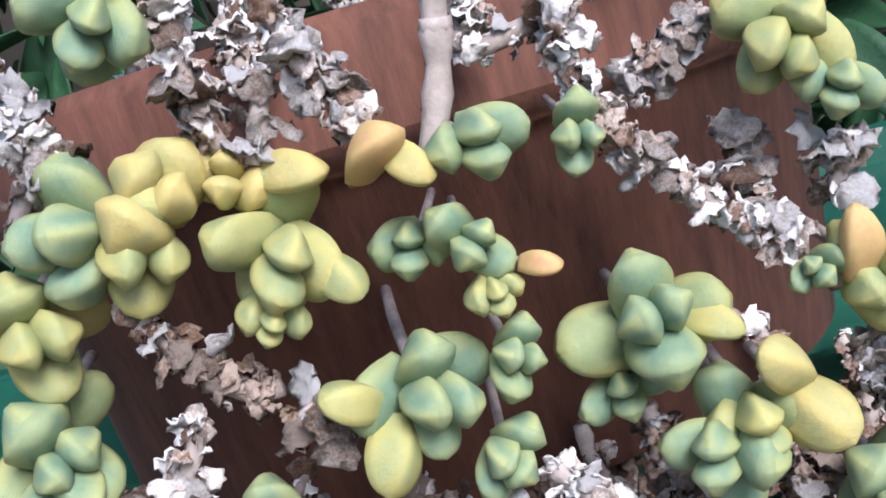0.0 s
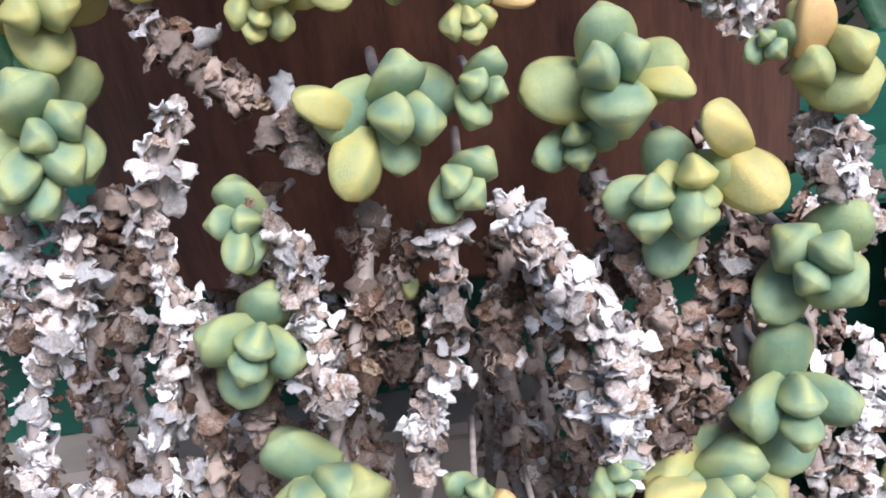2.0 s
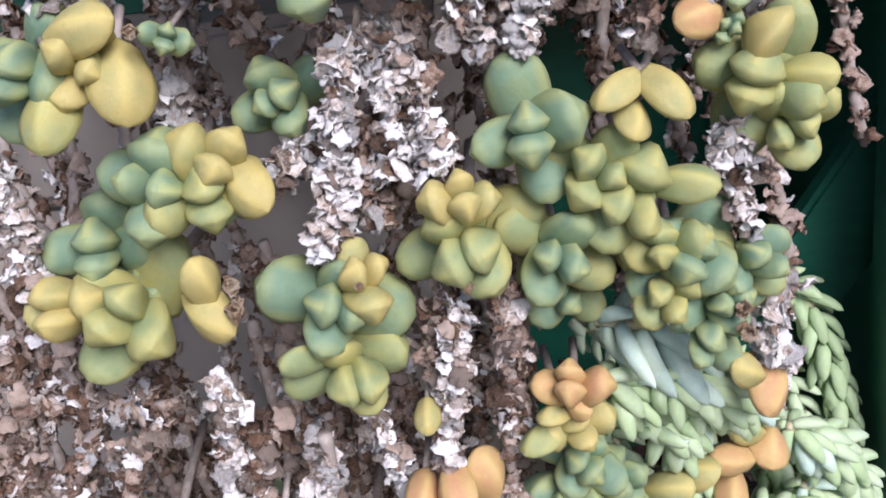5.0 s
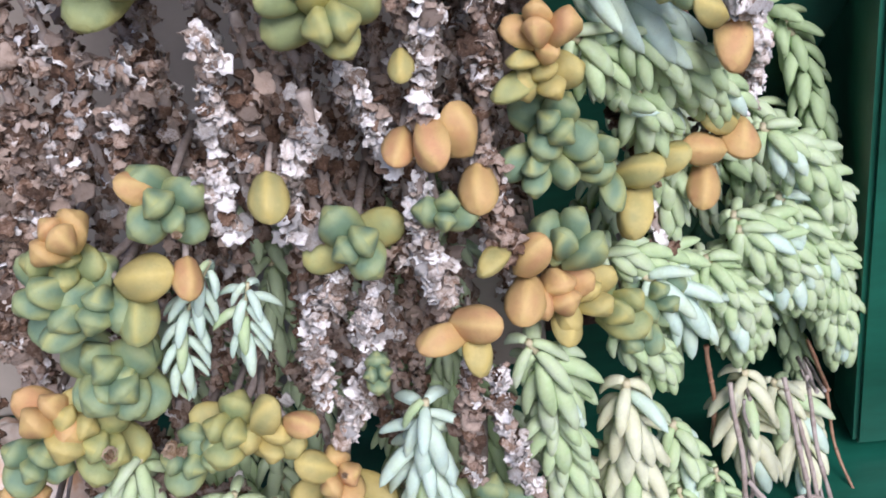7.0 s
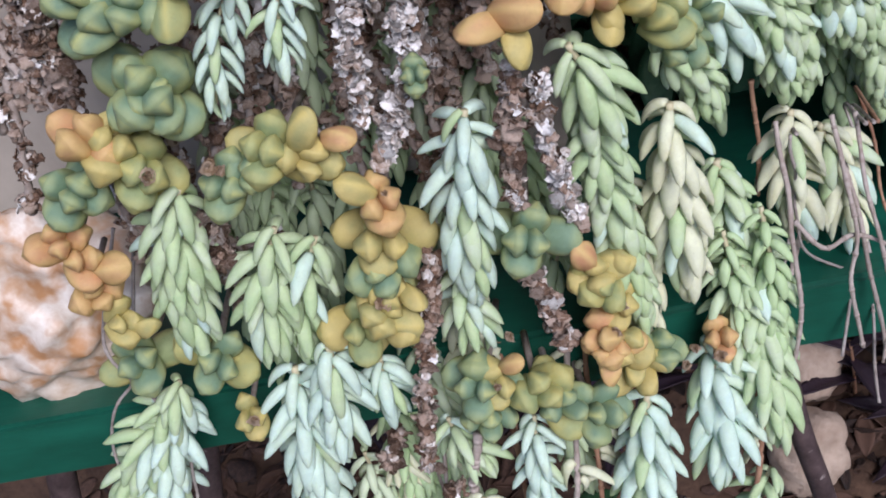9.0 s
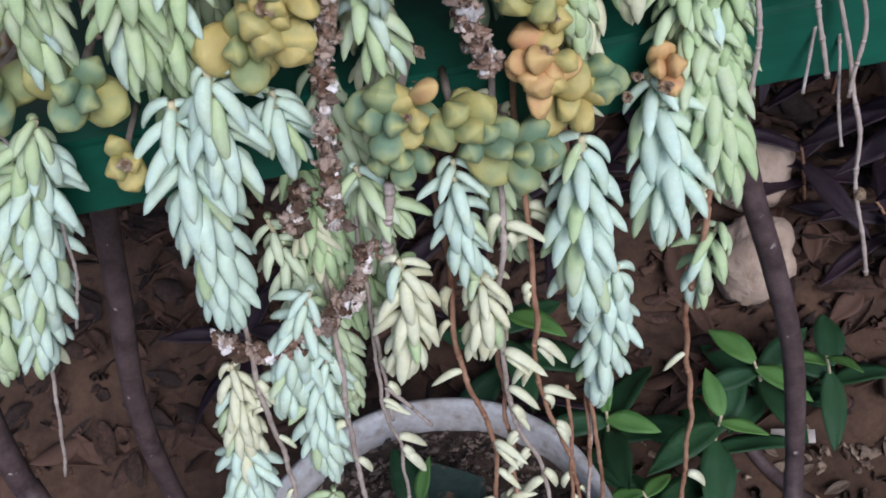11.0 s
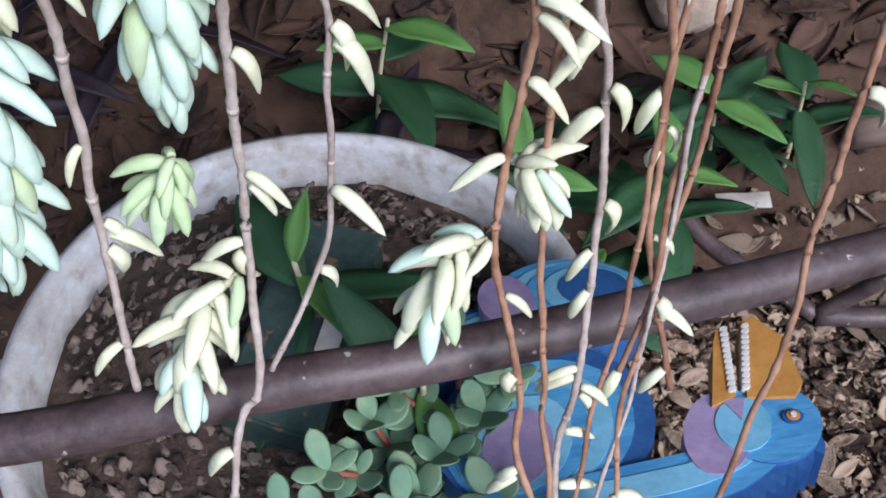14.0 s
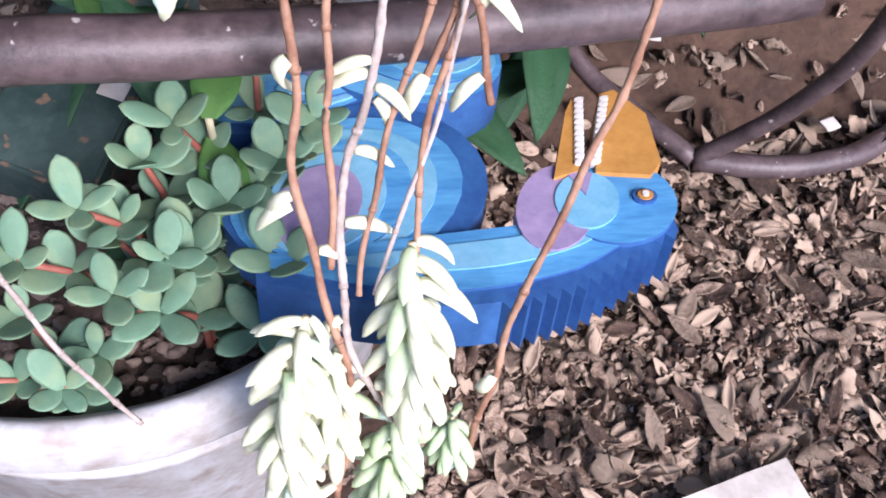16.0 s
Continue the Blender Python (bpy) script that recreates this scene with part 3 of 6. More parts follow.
def beige_planter():
    top = thing("planter_box", (-0.18, 0.48, 0.908), "plain beige planter box on the lower shelf", "planter")
    inv = Matrix.Translation((0.18, -0.48, -0.908))
    part("body", from_bm("body", box(-0.44, 0.0, 0.46, 0.60, 0.908, 1.235, 0.006), BEIGE), top, inv)
    part("rim", from_bm("rim", box(-0.45, 0.01, 0.445, 0.615, 1.237, 1.322, 0.006), BEIGE), top, inv)


def iron_stand():
    """The brown iron frame that carries the timber stand."""
    top = thing("iron_stand", (0.17, 0.3, 0.0), "dark brown tubular iron stand with bent legs", "stand")
    base = Vector((0.17, 0.3, 0.0))

    def rod(name, pts, r):
        line = [q - base for q in spline(pts, 0.012)]
        part(name, mesh_of(name, *tube(line, r, 12), IRON), top)

    elbow = (0.146, 0.292, 0.431)
    rod("leg", [(0.095, 0.32, 0.858), (0.109, 0.32, 0.772), (0.126, 0.32, 0.70), (0.143, 0.32, 0.61), (0.151, 0.32, 0.50), elbow], 0.0074)
    rod("leg", [(0.19, 0.44, 0.858), (0.236, 0.44, 0.714), (0.272, 0.44, 0.62), (0.305, 0.44, 0.50), (0.340, 0.455, 0.33), (0.354, 0.475, 0.19), (0.338, 0.493, 0.10), (0.308, 0.504, 0.045), (0.284, 0.508, 0.016)], 0.0080)
    rod("leg", [(-0.37, 0.33, 0.858), (-0.40, 0.33, 0.76), (-0.45, 0.33, 0.56), (-0.46, 0.33, 0.3), (-0.47, 0.36, 0.01)], 0.0105)
    rod("leg", [(-0.30, 0.45, 0.858), (-0.36, 0.45, 0.64), (-0.42, 0.45, 0.40), (-0.44, 0.45, 0.01)], 0.0105)
    rod("crossbar", [(-0.452, 0.33, 0.53), (-0.40, 0.27, 0.48), (-0.30, 0.246, 0.456), (-0.159, 0.246, 0.464), (-0.108, 0.249, 0.460), (-0.023, 0.262, 0.449), (0.112, 0.285, 0.434), elbow], 0.0112)
    rod("foot_ring", [(0.284, 0.508, 0.016), (0.343, 0.492, 0.02), (0.401, 0.493, 0.02), (0.459, 0.512, 0.02), (0.60, 0.60, 0.02)], 0.0105)
    rod("foot_ring", [(0.179, 0.66, 0.045), (0.200, 0.615, 0.03), (0.222, 0.584, 0.022), (0.284, 0.508, 0.016)], 0.0085)


def white_pot():
    top = thing("white_tub", (-0.166, 0.366, 0.0), "round white plastic tub full of dark soil, dusty rim", "plant pot")
    part("body", mesh_of("tub_body", *lathe([(0.0, 0.004), (0.14, 0.004), (0.148, 0.01), (0.1665, 0.216), (0.1715, 0.220), (0.1715, 0.226), (0.1675, 0.230), (0.171, 0.262)]), WHITE_POT), top)
    part("rim", mesh_of("tub_rim", *lathe([(0.172, 0.262), (0.184, 0.264), (0.187, 0.272), (0.187, 0.292), (0.184, 0.302), (0.178, 0.304), (0.172, 0.298), (0.168, 0.24)]), WHITE_POT), top)
    verts, faces = lathe([(0.169, 0.262), (0.13, 0.272), (0.08, 0.276), (0.03, 0.275), (0.001, 0.277)], 48)
    verts = [(x, y, z + 0.006 * noise.noise(Vector((x * 60, y * 60, 1)))) for x, y, z in verts]
    part("soil", mesh_of("tub_soil", verts, faces, SOIL), top, None, "dark soil with dry bits")


def wooden_bird():
    """A flat cut-out bird with an open beak, painted in patches, on one board."""
    verts, faces, mats = [], [], []

    def slab(points, low, high, mat):
        o, n = len(verts), len(points)
        verts.extend((x, y, low) for x, y in points)
        verts.extend((x, y, high) for x, y in points)
        faces.append(tuple(range(o + n, o + 2 * n)))
        faces.append(tuple(range(o, o + n))[::-1])
        mats.extend((mat, mat))
        for i in range(n):
            faces.append((o + i, o + (i + 1) % n, o + n + (i + 1) % n, o + n + i))
            mats.append(mat if mat != 0 else 1)

    def blob(cx, cy, rx, ry, turn, low, high, mat, a0=0.0, a1=360.0, n=26):
        pts = []
        for i in range(n):
            a = radians(a0 + (a1 - a0) * i / (n - 1 if a1 - a0 < 360 else n))
            x, y = rx * math.cos(a), ry * math.sin(a)
            c, s = math.cos(radians(turn)), math.sin(radians(turn))
            pts.append((cx + x * c - y * s, cy + x * s + y * c))
        slab(pts, low, high, mat)

    # neck and mane: a curved band with a saw-toothed outer edge
    outer, inner, plain_edge = [], [], []
    for i in range(57):
        u = i / 56
        x = -0.085 + 0.180 * u
        sag = 0.217 - 0.021 * math.sin(math.pi * min(1, u * 1.05)) + 0.055 * max(0, u - 0.72) ** 1.3
        tooth = 0.005 * (i % 2) if u > 0.55 else 0.0
        outer.append((x, sag - tooth))
        plain_edge.append((x, sag))
        inner.append((x, 0.226 + 0.010 * u + 0.03 * max(0, u - 0.6)))
    slab(outer + inner[::-1], -0.022, 0.006, 1)
    slab([(x, y + 0.007) for x, y in plain_edge] + [(x, y + 0.003) for x, y in inner[::-1]], 0.0, 0.0075, 0)
    slab([(x, y + 0.017) for x, y in plain_edge[11:48]] + [(x, y - 0.004) for x, y in inner[47:10:-1]], 0.0, 0.0083, 2)
    # head
    blob(0.072, 0.244, 0.027, 0.024, 20, -0.014, 0.0088, 0)
    blob(0.044, 0.243, 0.017, 0.026, -25, -0.014, 0.0095, 3)
    blob(0.058, 0.245, 0.014, 0.017, -25, 0.0, 0.0102, 2)
    slab([(0.052, 0.262), (0.058, 0.247), (0.064, 0.260)], 0.0, 0.0108, 3)
    slab([(0.046, 0.258), (0.061, 0.300), (0.066, 0.309), (0.0705, 0.308), (0.0600, 0.262)], -0.012, 0.0112, 4)
    slab([(0.0655, 0.260), (0.0800, 0.311), (0.088, 0.314), (0.099, 0.296), (0.097, 0.264), (0.090, 0.256)], -0.012, 0.0112, 4)
    for i in range(12):
        u = i / 11
        for x0, x1 in ((0.0595, 0.0690), (0.0670, 0.0812)):
            blob(x0 + (x1 - x0) * u, 0.266 + 0.041 * u, 0.0026, 0.0015, 20, 0.0, 0.0126, 5, n=8)
    blob(0.084, 0.2445, 0.0055, 0.0042, 0, 0.0, 0.0106, 1, n=14)
    blob(0.084, 0.2445, 0.0036, 0.0030, 0, 0.0, 0.0114, 4, n=12)
    blob(0.084, 0.2445, 0.0016, 0.0016, 0, 0.0, 0.0122, 5, n=10)
    # body: nested painted rings
    for k, (r, mat) in enumerate(((0.060, 1), (0.053, 0), (0.046, 2), (0.039, 0), (0.032, 2), (0.025, 3))):
        blob(-0.040 - 0.0035 * k, 0.268 - 0.0030 * k, r, r * (0.86 - 0.03 * k), 18 + 9 * k, -0.016 if k == 0 else 0.0, 0.004 + 0.0011 * k, mat)
    # tail feathers: a long fan to one side and a curl with a dark eye to the other
    for k, mat in enumerate((1, 0, 2, 0, 2)):
        blob(-0.068 + 0.006 * k, 0.334 + 0.001 * k, 0.052 - 0.006 * k, 0.024 - 0.0042 * k, 14, -0.020 if k == 0 else 0.0, 0.002 + 0.0012 * k, mat)
    for k, (r, mat) in enumerate(((1.0, 0), (0.86, 2), (0.72, 0), (0.58, 2), (0.44, 1))):
        blob(-0.006 + 0.0035 * k, 0.350 + 0.001 * k, 0.046 * r, 0.034 * r, -12, -0.020 if k == 0 else 0.0, 0.0075 + 0.0010 * k, mat)
    blob(-0.044, 0.352, 0.016, 0.020, 10, 0.0, 0.0135, 3)
    me = mesh_of("wooden_bird", verts, faces, PAINTS, smooth=False)
    me.polygons.foreach_set("material_index", mats)
    ob = new("wooden_bird", me)
    ob.matrix_world = Matrix.Translation((0, 0.245, 0.347)) @ pose(0, 0, 0, -9) @ Matrix.Translation((0, -0.245, 0))
    tagged(ob, "blue painted wooden bird with orange toothed beak lying on its back", "wooden figure")
    # a short peg carries the flat bird over the soil
    peg = thing("wooden_peg", (-0.04, 0.262, 0.270), "short wooden peg under the painted bird", "peg")
    part("post", mesh_of("peg", *tube([Vector((0, 0, 0)), Vector((0.001, 0, 0.03)), Vector((0, 0, 0.056))], 0.006, 8, 0.9, 0.1), LOG), peg)


def rocks():
    for at, r, seed in (((0.232, 0.862, 0.24), (0.050, 0.045, 0.055), 3), ((0.226, 0.785, 0.15), (0.050, 0.045, 0.062), 5)):
        ob = new("rock", from_bm("rock", lumpy(r, seed, 0.28), ROCK, True))
        ob.location = (at[0], at[1], ground_height(at[0], at[1]) + r[2] * 0.75)
        tagged(ob, "rounded tan rock lying on the dark earth", "rock", "rocks on the bank")
    ob = new("quartz_rock", from_bm("quartz_rock", lumpy((0.072, 0.05, 0.058), 8, 0.34, 0.22, 5), QUARTZ, True))
    ob.location = (-0.325, 0.305, 0.951)
    tagged(ob, "rough white and ochre quartz rock on the green shelf", "rock")


def timber():
    line = spline([(0.36, 0.672, 0.0), (0.54, 0.674, 0.0), (0.98, 0.69, 0.0)], 0.03)
    line = [Vector((q.x, q.y, ground_height(q.x, q.y) + 0.024)) for q in line]
    base = line[0].copy()
    ob = new("timber_log", mesh_of("timber_log", *tube([q - base for q in line], 0.026, 14, 0.95, 0.05), LOG))
    ob.location = base
    tagged(ob, "weathered grey-brown log lying on the earth bank", "log")
    block = thing("timber_block", (-0.164, 0.385, 0.272), "dark green painted plank end with worn brown patches", "board")
    lay = pose(0, 0, 0.022, 4, 7, -22)
    bm = box(-0.031, 0.031, -0.072, 0.072, -0.020, 0.018, 0.002)
    bmesh.ops.subdivide_edges(bm, edges=bm.edges[:], cuts=3, use_grid_fill=True)
    for v in bm.verts:
        v.co += 0.0016 * noise.noise_vector(v.co * 45)
    bmesh.ops.transform(bm, matrix=lay, verts=bm.verts)
    part("body", from_bm("block_body", bm, TEAL), block)
    bm = box(0.012, 0.026, -0.020, 0.004, 0.0195, 0.0205, 0.0004)
    bmesh.ops.transform(bm, matrix=lay, verts=bm.verts)
    part("label", from_bm("block_label", bm, PAPER), block, None, "faded white paper label")


def scraps():
    for at, sx, sy, turn, label in (((0.245, 0.622), 0.026, 0.009, -8, "crumpled white paper scrap on the ground"), ((0.228, 0.200), 0.052, 0.020, 14, "flat off-white paper scrap on the leaf litter"), ((0.415, 0.53), 0.008, 0.006, 20, "small bluish-white scrap on the earth"), ((0.477, 0.53), 0.011, 0.008, -25, "small crumpled white scrap on the earth"), ((0.243, 0.62), 0.014, 0.005, -30, "thin white scrap on the earth")):
        verts, faces, n = [], [], 9
        for side in (0, 1):
            for j in range(5):
                for i in range(n):
                    x, y = (i / (n - 1) - 0.5) * 2 * sx, (j / 4 - 0.5) * 2 * sy
                    z = 0.004 * noise.noise(Vector((x * 45, y * 45, sx * 90))) - 0.001 * side
                    verts.append((x + 0.003 * noise.noise(Vector((j, i, 4))), y + 0.003 * noise.noise(Vector((i, j, 9))), z))
        for side in (0, 1):
            for j in range(4):
                for i in range(n - 1):
                    a = side * 5 * n + j * n + i
                    q = (a, a + 1, a + n + 1, a + n)
                    faces.append(q if side == 0 else q[::-1])
        ob = new("paper_scrap", mesh_of("paper_scrap", verts, faces, PAPER))
        ob.matrix_world = pose(at[0], at[1], ground_height(*at) + 0.028, 0, 0, turn)
        tagged(ob, label, "paper")


BLADES = [blade("broad_leaf", BROAD, w, 0.25, d, k) for k, (w, d) in enumerate(((0.20, 0.25), (0.24, 0.4), (0.18, 0.15)))]
YOUNG_BLADES = [blade("young_leaf", YOUNG, 0.21, 0.3, 0.15, 31), blade("young_leaf", YOUNG, 0.25, 0.2, 0.3, 32)]
PURPLE_BLADES = [blade("purple_leaf", PURPLE, w, 0.35, d, k) for k, (w, d) in enumerate(((0.12, 0.2), (0.14, 0.45)))]
SPRIG_LEAVES = [fleshy_leaf("sprig_leaf", SPRIG, 0.27 + 0.04 * k, 0.075, 0.3, 0.10 * k, 120 + k, 10, 10, 0.07, 1.35, 0.6) for k in range(3)]


def leafy_plant(at, height, leaves, size, meshes, lean, label, stem_mat, name="leafy_plant"):
    """An upright stem with leaves all round it, the upper ones smaller."""
    top = thing(name, at, label, "plant")
    line = spline([(0, 0, -0.01), (lean[0] * 0.5, lean[1] * 0.5, height * 0.6), (lean[0], lean[1], height)], 0.01)
    part("stem", mesh_of("plant_stem", *tube(line, 0.0028, 7, 0.6), stem_mat), top)
    for i in range(leaves):
        u = 0.25 + 0.75 * (i + 0.5) / leaves
        q = line[min(len(line) - 1, int(u * len(line)))]
        a = i * 2.4 + random.uniform(-0.4, 0.4)
        s = size * random.uniform(0.8, 1.15) * (1.1 - 0.35 * u)
        m = Matrix.Translation(q) @ Matrix.Rotation(a, 4, "Z") @ Matrix.Rotation(radians(random.uniform(-15, 30) + 30 * (u - 0.5)), 4, "X") @ Matrix.Rotation(random.uniform(-0.4, 0.4), 4, "Y")
        young = meshes is BLADES and i >= leaves - 2
        s *= 0.7 if young else 1.0
        part("leaf", random.choice(YOUNG_BLADES if young else meshes), top, m @ Matrix.Diagonal((s, s, s, 1)), "bright green young leaf" if young else "")
    return top


terracotta_pot()
plant_stand()
beige_planter()
iron_stand()
white_pot()
wooden_bird()
rocks()
timber()
scraps()

# ---- plants on the ground ----
for x, y, h, n, s in ((0.02, 0.62, 0.16, 9, 0.13), (0.14, 0.60, 0.17, 9, 0.12), (0.22, 0.66, 0.15, 9, 0.11), (0.30, 0.66, 0.14, 8, 0.10), (-0.10, 0.70, 0.2, 8, 0.13), (0.07, 0.54, 0.14, 7, 0.11)):
    leafy_plant((x, y, ground_height(x, y)), h, n, s, BLADES, (random.uniform(-0.03, 0.03), -0.03), "low plant with glossy dark green pointed leaves", STEM_PALE)
for x, y in ((-0.16, 0.40), (-0.10, 0.31)):
    leafy_plant((x, y, 0.272), 0.10, 6, 0.09, BLADES, (0.0, -0.02), "young plant with long dark green leaves in the tub", STEM_PALE)
for x, y in ((-0.08, 0.66), (0.30, 0.85), (0.45, 0.90), (0.02, 0.85), (0.25, 1.02), (0.40, 0.80), (0.55, 0.95), (0.36, 0.98), (0.10, 0.95), (-0.15, 0.85), (-0.3, 0.8), (0.50, 0.80), (0.66, 0.85), (-0.45, 0.75)):
    leafy_plant((x, y, ground_height(x, y)), 0.12, 8, 0.14, PURPLE_BLADES, (random.uniform(-0.05, 0.05), -0.03), "dark purple spiky-leaved ground plant", STEM_RED, "purple_plant")


def sprig(at, height, lean):
    """A branching red stem with rosettes of small rounded leaves."""
    top = thing("sprig_plant", at, "small bush with round green leaves on red stems", "plant", "small bushes in the tub")
    for k in range(4):
        a = k * 1.7 + random.uniform(-0.4, 0.4)
        end = Vector((lean[0] + 0.03 * math.cos(a), lean[1] + 0.022 * math.sin(a), height * random.uniform(0.65, 1.0)))
        line = spline([(0, 0, -0.005), end * 0.5 + Vector((0.006, 0, 0.01)), end], 0.006)
        part("branch", mesh_of("branch", *tube(line, 0.0021, 7, 0.7), SPRIG_STEM), top)
        for j in range(9):
            q = line[max(0, len(line) - 1 - (j // 4) * 4)]
            b = j * 1.57 + 0.5 * (j // 4) + a
            e = Vector((math.cos(b), math.sin(b), 0))
            up = random.uniform(0.15, 0.8) if j < 8 else 2.5
            place_leaf(top, "leaf", random.choice(SPRIG_LEAVES), q, e + Vector((0, 0, up)), e * up - Vector((0, 0, 1)), random.uniform(0.014, 0.025) * (0.5 if j == 8 else 1))


for x, y, h, lx, ly in ((-0.125, 0.27, 0.10, 0.0, -0.01), (-0.10, 0.26, 0.10, 0.015, -0.01), (-0.135, 0.25, 0.085, -0.015, -0.01), (-0.11, 0.235, 0.07, 0.01, -0.005), (-0.175, 0.215, 0.045, -0.01, 0.0), (-0.095, 0.29, 0.11, 0.01, 0.0)):
    sprig((x, y, 0.272), h, (lx, ly))

# ---- hanging plants ----
ice_plant_shoot((-0.065, 0.208, 1.595), (-0.048, -0.859, -0.51), 0.0152, 3, 0)
ice_plant_shoot((0.066, 0.214, 1.554), (-0.361, -0.87, -0.335), 0.0149, 4, 1)
ice_plant_shoot((0.076, 0.215, 1.543), (-0.12, -0.963, -0.241), 0.0116, 2, 0)
ice_plant_shoot((0.003, 0.209, 1.553), (0.461, -0.873, -0.156), 0.0139, 2, 0)
ice_plant_shoot((0.022, 0.21, 1.549), (0.035, -0.989, -0.141), 0.0100, 3, 0)
ice_plant_shoot((-0.084, 0.208, 1.558), (-0.403, -0.899, 0.169), 0.0177, 2, 0)
ice_plant_shoot((-0.068, 0.208, 1.55), (0.204, -0.882, -0.425), 0.0173, 2, 1)
ice_plant_shoot((-0.062, 0.208, 1.562), (0.46, -0.776, 0.432), 0.0171, 2, 2)
ice_plant_shoot((-0.042, 0.208, 1.54), (0.139, -0.937, -0.321), 0.0169, 4, 1)
ice_plant_shoot((-0.049, 0.214, 1.56), (-0.009, -0.947, 0.322), 0.0118, 2, 2)
ice_plant_shoot((-0.036, 0.214, 1.557), (0.798, -0.601, -0.044), 0.0151, 1, 2)
ice_plant_shoot((-0.018, 0.209, 1.557), (0.504, -0.69, 0.519), 0.0146, 1, 3)
ice_plant_shoot((-0.012, 0.209, 1.553), (0.52, -0.723, -0.455), 0.0119, 1, 2)
ice_plant_shoot((-0.048, 0.208, 1.529), (-0.018, -0.859, -0.511), 0.0096, 2, 1)
ice_plant_shoot((-0.032, 0.212, 1.534), (0.533, -0.635, -0.559), 0.0137, 1, 1)
ice_plant_shoot((-0.004, 0.209, 1.534), (0.179, -0.984, 0.019), 0.0114, 4, 0)
ice_plant_shoot((-0.017, 0.218, 1.535), (-0.273, -0.961, -0.04), 0.0119, 2, 0)
ice_plant_shoot((0.008, 0.21, 1.526), (0.718, -0.693, -0.067), 0.0081, 1, 3)
ice_plant_shoot((-0.002, 0.209, 1.522), (0.192, -0.904, -0.383), 0.0081, 2, 1)
ice_plant_shoot((-0.095, 0.209, 1.539), (0.531, -0.823, -0.202), 0.0161, 4, 1)
ice_plant_shoot((-0.098, 0.209, 1.513), (0.575, -0.817, -0.05), 0.0168, 5, 0)
ice_plant_shoot((-0.105, 0.207, 1.501), (0.073, -0.876, -0.477), 0.0161, 2, 0)
ice_plant_shoot((-0.019, 0.209, 1.504), (0.436, -0.879, -0.194), 0.0157, 5, 0)
ice_plant_shoot((-0.037, 0.208, 1.509), (-0.545, -0.705, 0.455), 0.0127, 1, 1)
ice_plant_shoot((-0.032, 0.209, 1.495), (-0.229, -0.702, -0.675), 0.0151, 1, 1)
ice_plant_shoot((-0.001, 0.211, 1.508), (0.281, -0.958, 0.061), 0.0112, 3, 0)
ice_plant_shoot((0.028, 0.211, 1.509), (0.015, -0.924, 0.381), 0.0173, 4, 0)
ice_plant_shoot((0.04, 0.218, 1.502), (0.733, -0.628, -0.26), 0.0141, 1, 1)
ice_plant_shoot((0.019, 0.222, 1.49), (-0.013, -0.999, -0.03), 0.0119, 3, 0)
ice_plant_shoot((0.063, 0.214, 1.508), (-0.27, -0.963, 0.007), 0.0078, 3, 0)
ice_plant_shoot((0.076, 0.214, 1.503), (-0.027, -0.999, -0.02), 0.0176, 2, 1)
ice_plant_shoot((0.072, 0.214, 1.512), (0.171, -0.368, 0.914), 0.0143, 1, 3)
ice_plant_shoot((0.051, 0.212, 1.491), (-0.513, -0.627, 0.586), 0.0148, 1, 2)
ice_plant_shoot((0.033, 0.212, 1.475), (-0.482, -0.871, 0.091), 0.0155, 3, 0)
ice_plant_shoot((0.044, 0.213, 1.478), (-0.029, -0.996, -0.09), 0.0157, 2, 1)
ice_plant_shoot((0.056, 0.213, 1.478), (0.293, -0.849, -0.44), 0.0174, 1, 2)
ice_plant_shoot((0.071, 0.215, 1.455), (-0.099, -0.978, 0.183), 0.0174, 5, 0)
ice_plant_shoot((-0.063, 0.214, 1.485), (-0.245, -0.934, 0.259), 0.0127, 2, 0)
ice_plant_shoot((-0.062, 0.208, 1.479), (0.042, -0.787, -0.616), 0.0101, 1, 0)
ice_plant_shoot((-0.064, 0.208, 1.454), (0.088, -0.995, -0.052), 0.0152, 4, 0)
ice_plant_shoot((-0.009, 0.212, 1.486), (0.081, -0.992, -0.099), 0.0122, 3, 0)
ice_plant_shoot((-0.027, 0.238, 1.456), (0.013, -0.977, -0.214), 0.0078, 1, 1)
ice_plant_shoot((0.064, 0.213, 1.419), (0.011, -0.999, 0.042), 0.0178, 4, 0)
ice_plant_shoot((0.045, 0.213, 1.397), (0.228, -0.888, 0.399), 0.0172, 4, 0)
ice_plant_shoot((0.031, 0.211, 1.399), (-0.808, -0.483, 0.338), 0.0135, 1, 2)
ice_plant_shoot((0.041, 0.212, 1.383), (-0.308, -0.748, -0.587), 0.0175, 1, 1)
ice_plant_shoot((-0.017, 0.208, 1.41), (0.029, -0.973, 0.231), 0.0098, 3, 0)
ice_plant_shoot((0.019, 0.211, 1.408), (0.387, -0.889, 0.244), 0.0091, 2, 0)
ice_plant_shoot((0.006, 0.211, 1.399), (0.456, -0.871, 0.186), 0.0075, 1, 0)
ice_plant_shoot((-0.057, 0.209, 1.41), (-0.086, -0.995, -0.059), 0.0179, 5, 0)
ice_plant_shoot((-0.043, 0.209, 1.403), (0.539, -0.841, -0.048), 0.0161, 2, 1)
ice_plant_shoot((-0.043, 0.207, 1.386), (-0.303, -0.945, 0.127), 0.0196, 4, 0)
ice_plant_shoot((-0.02, 0.209, 1.381), (0.523, -0.852, 0.026), 0.0205, 1, 2)
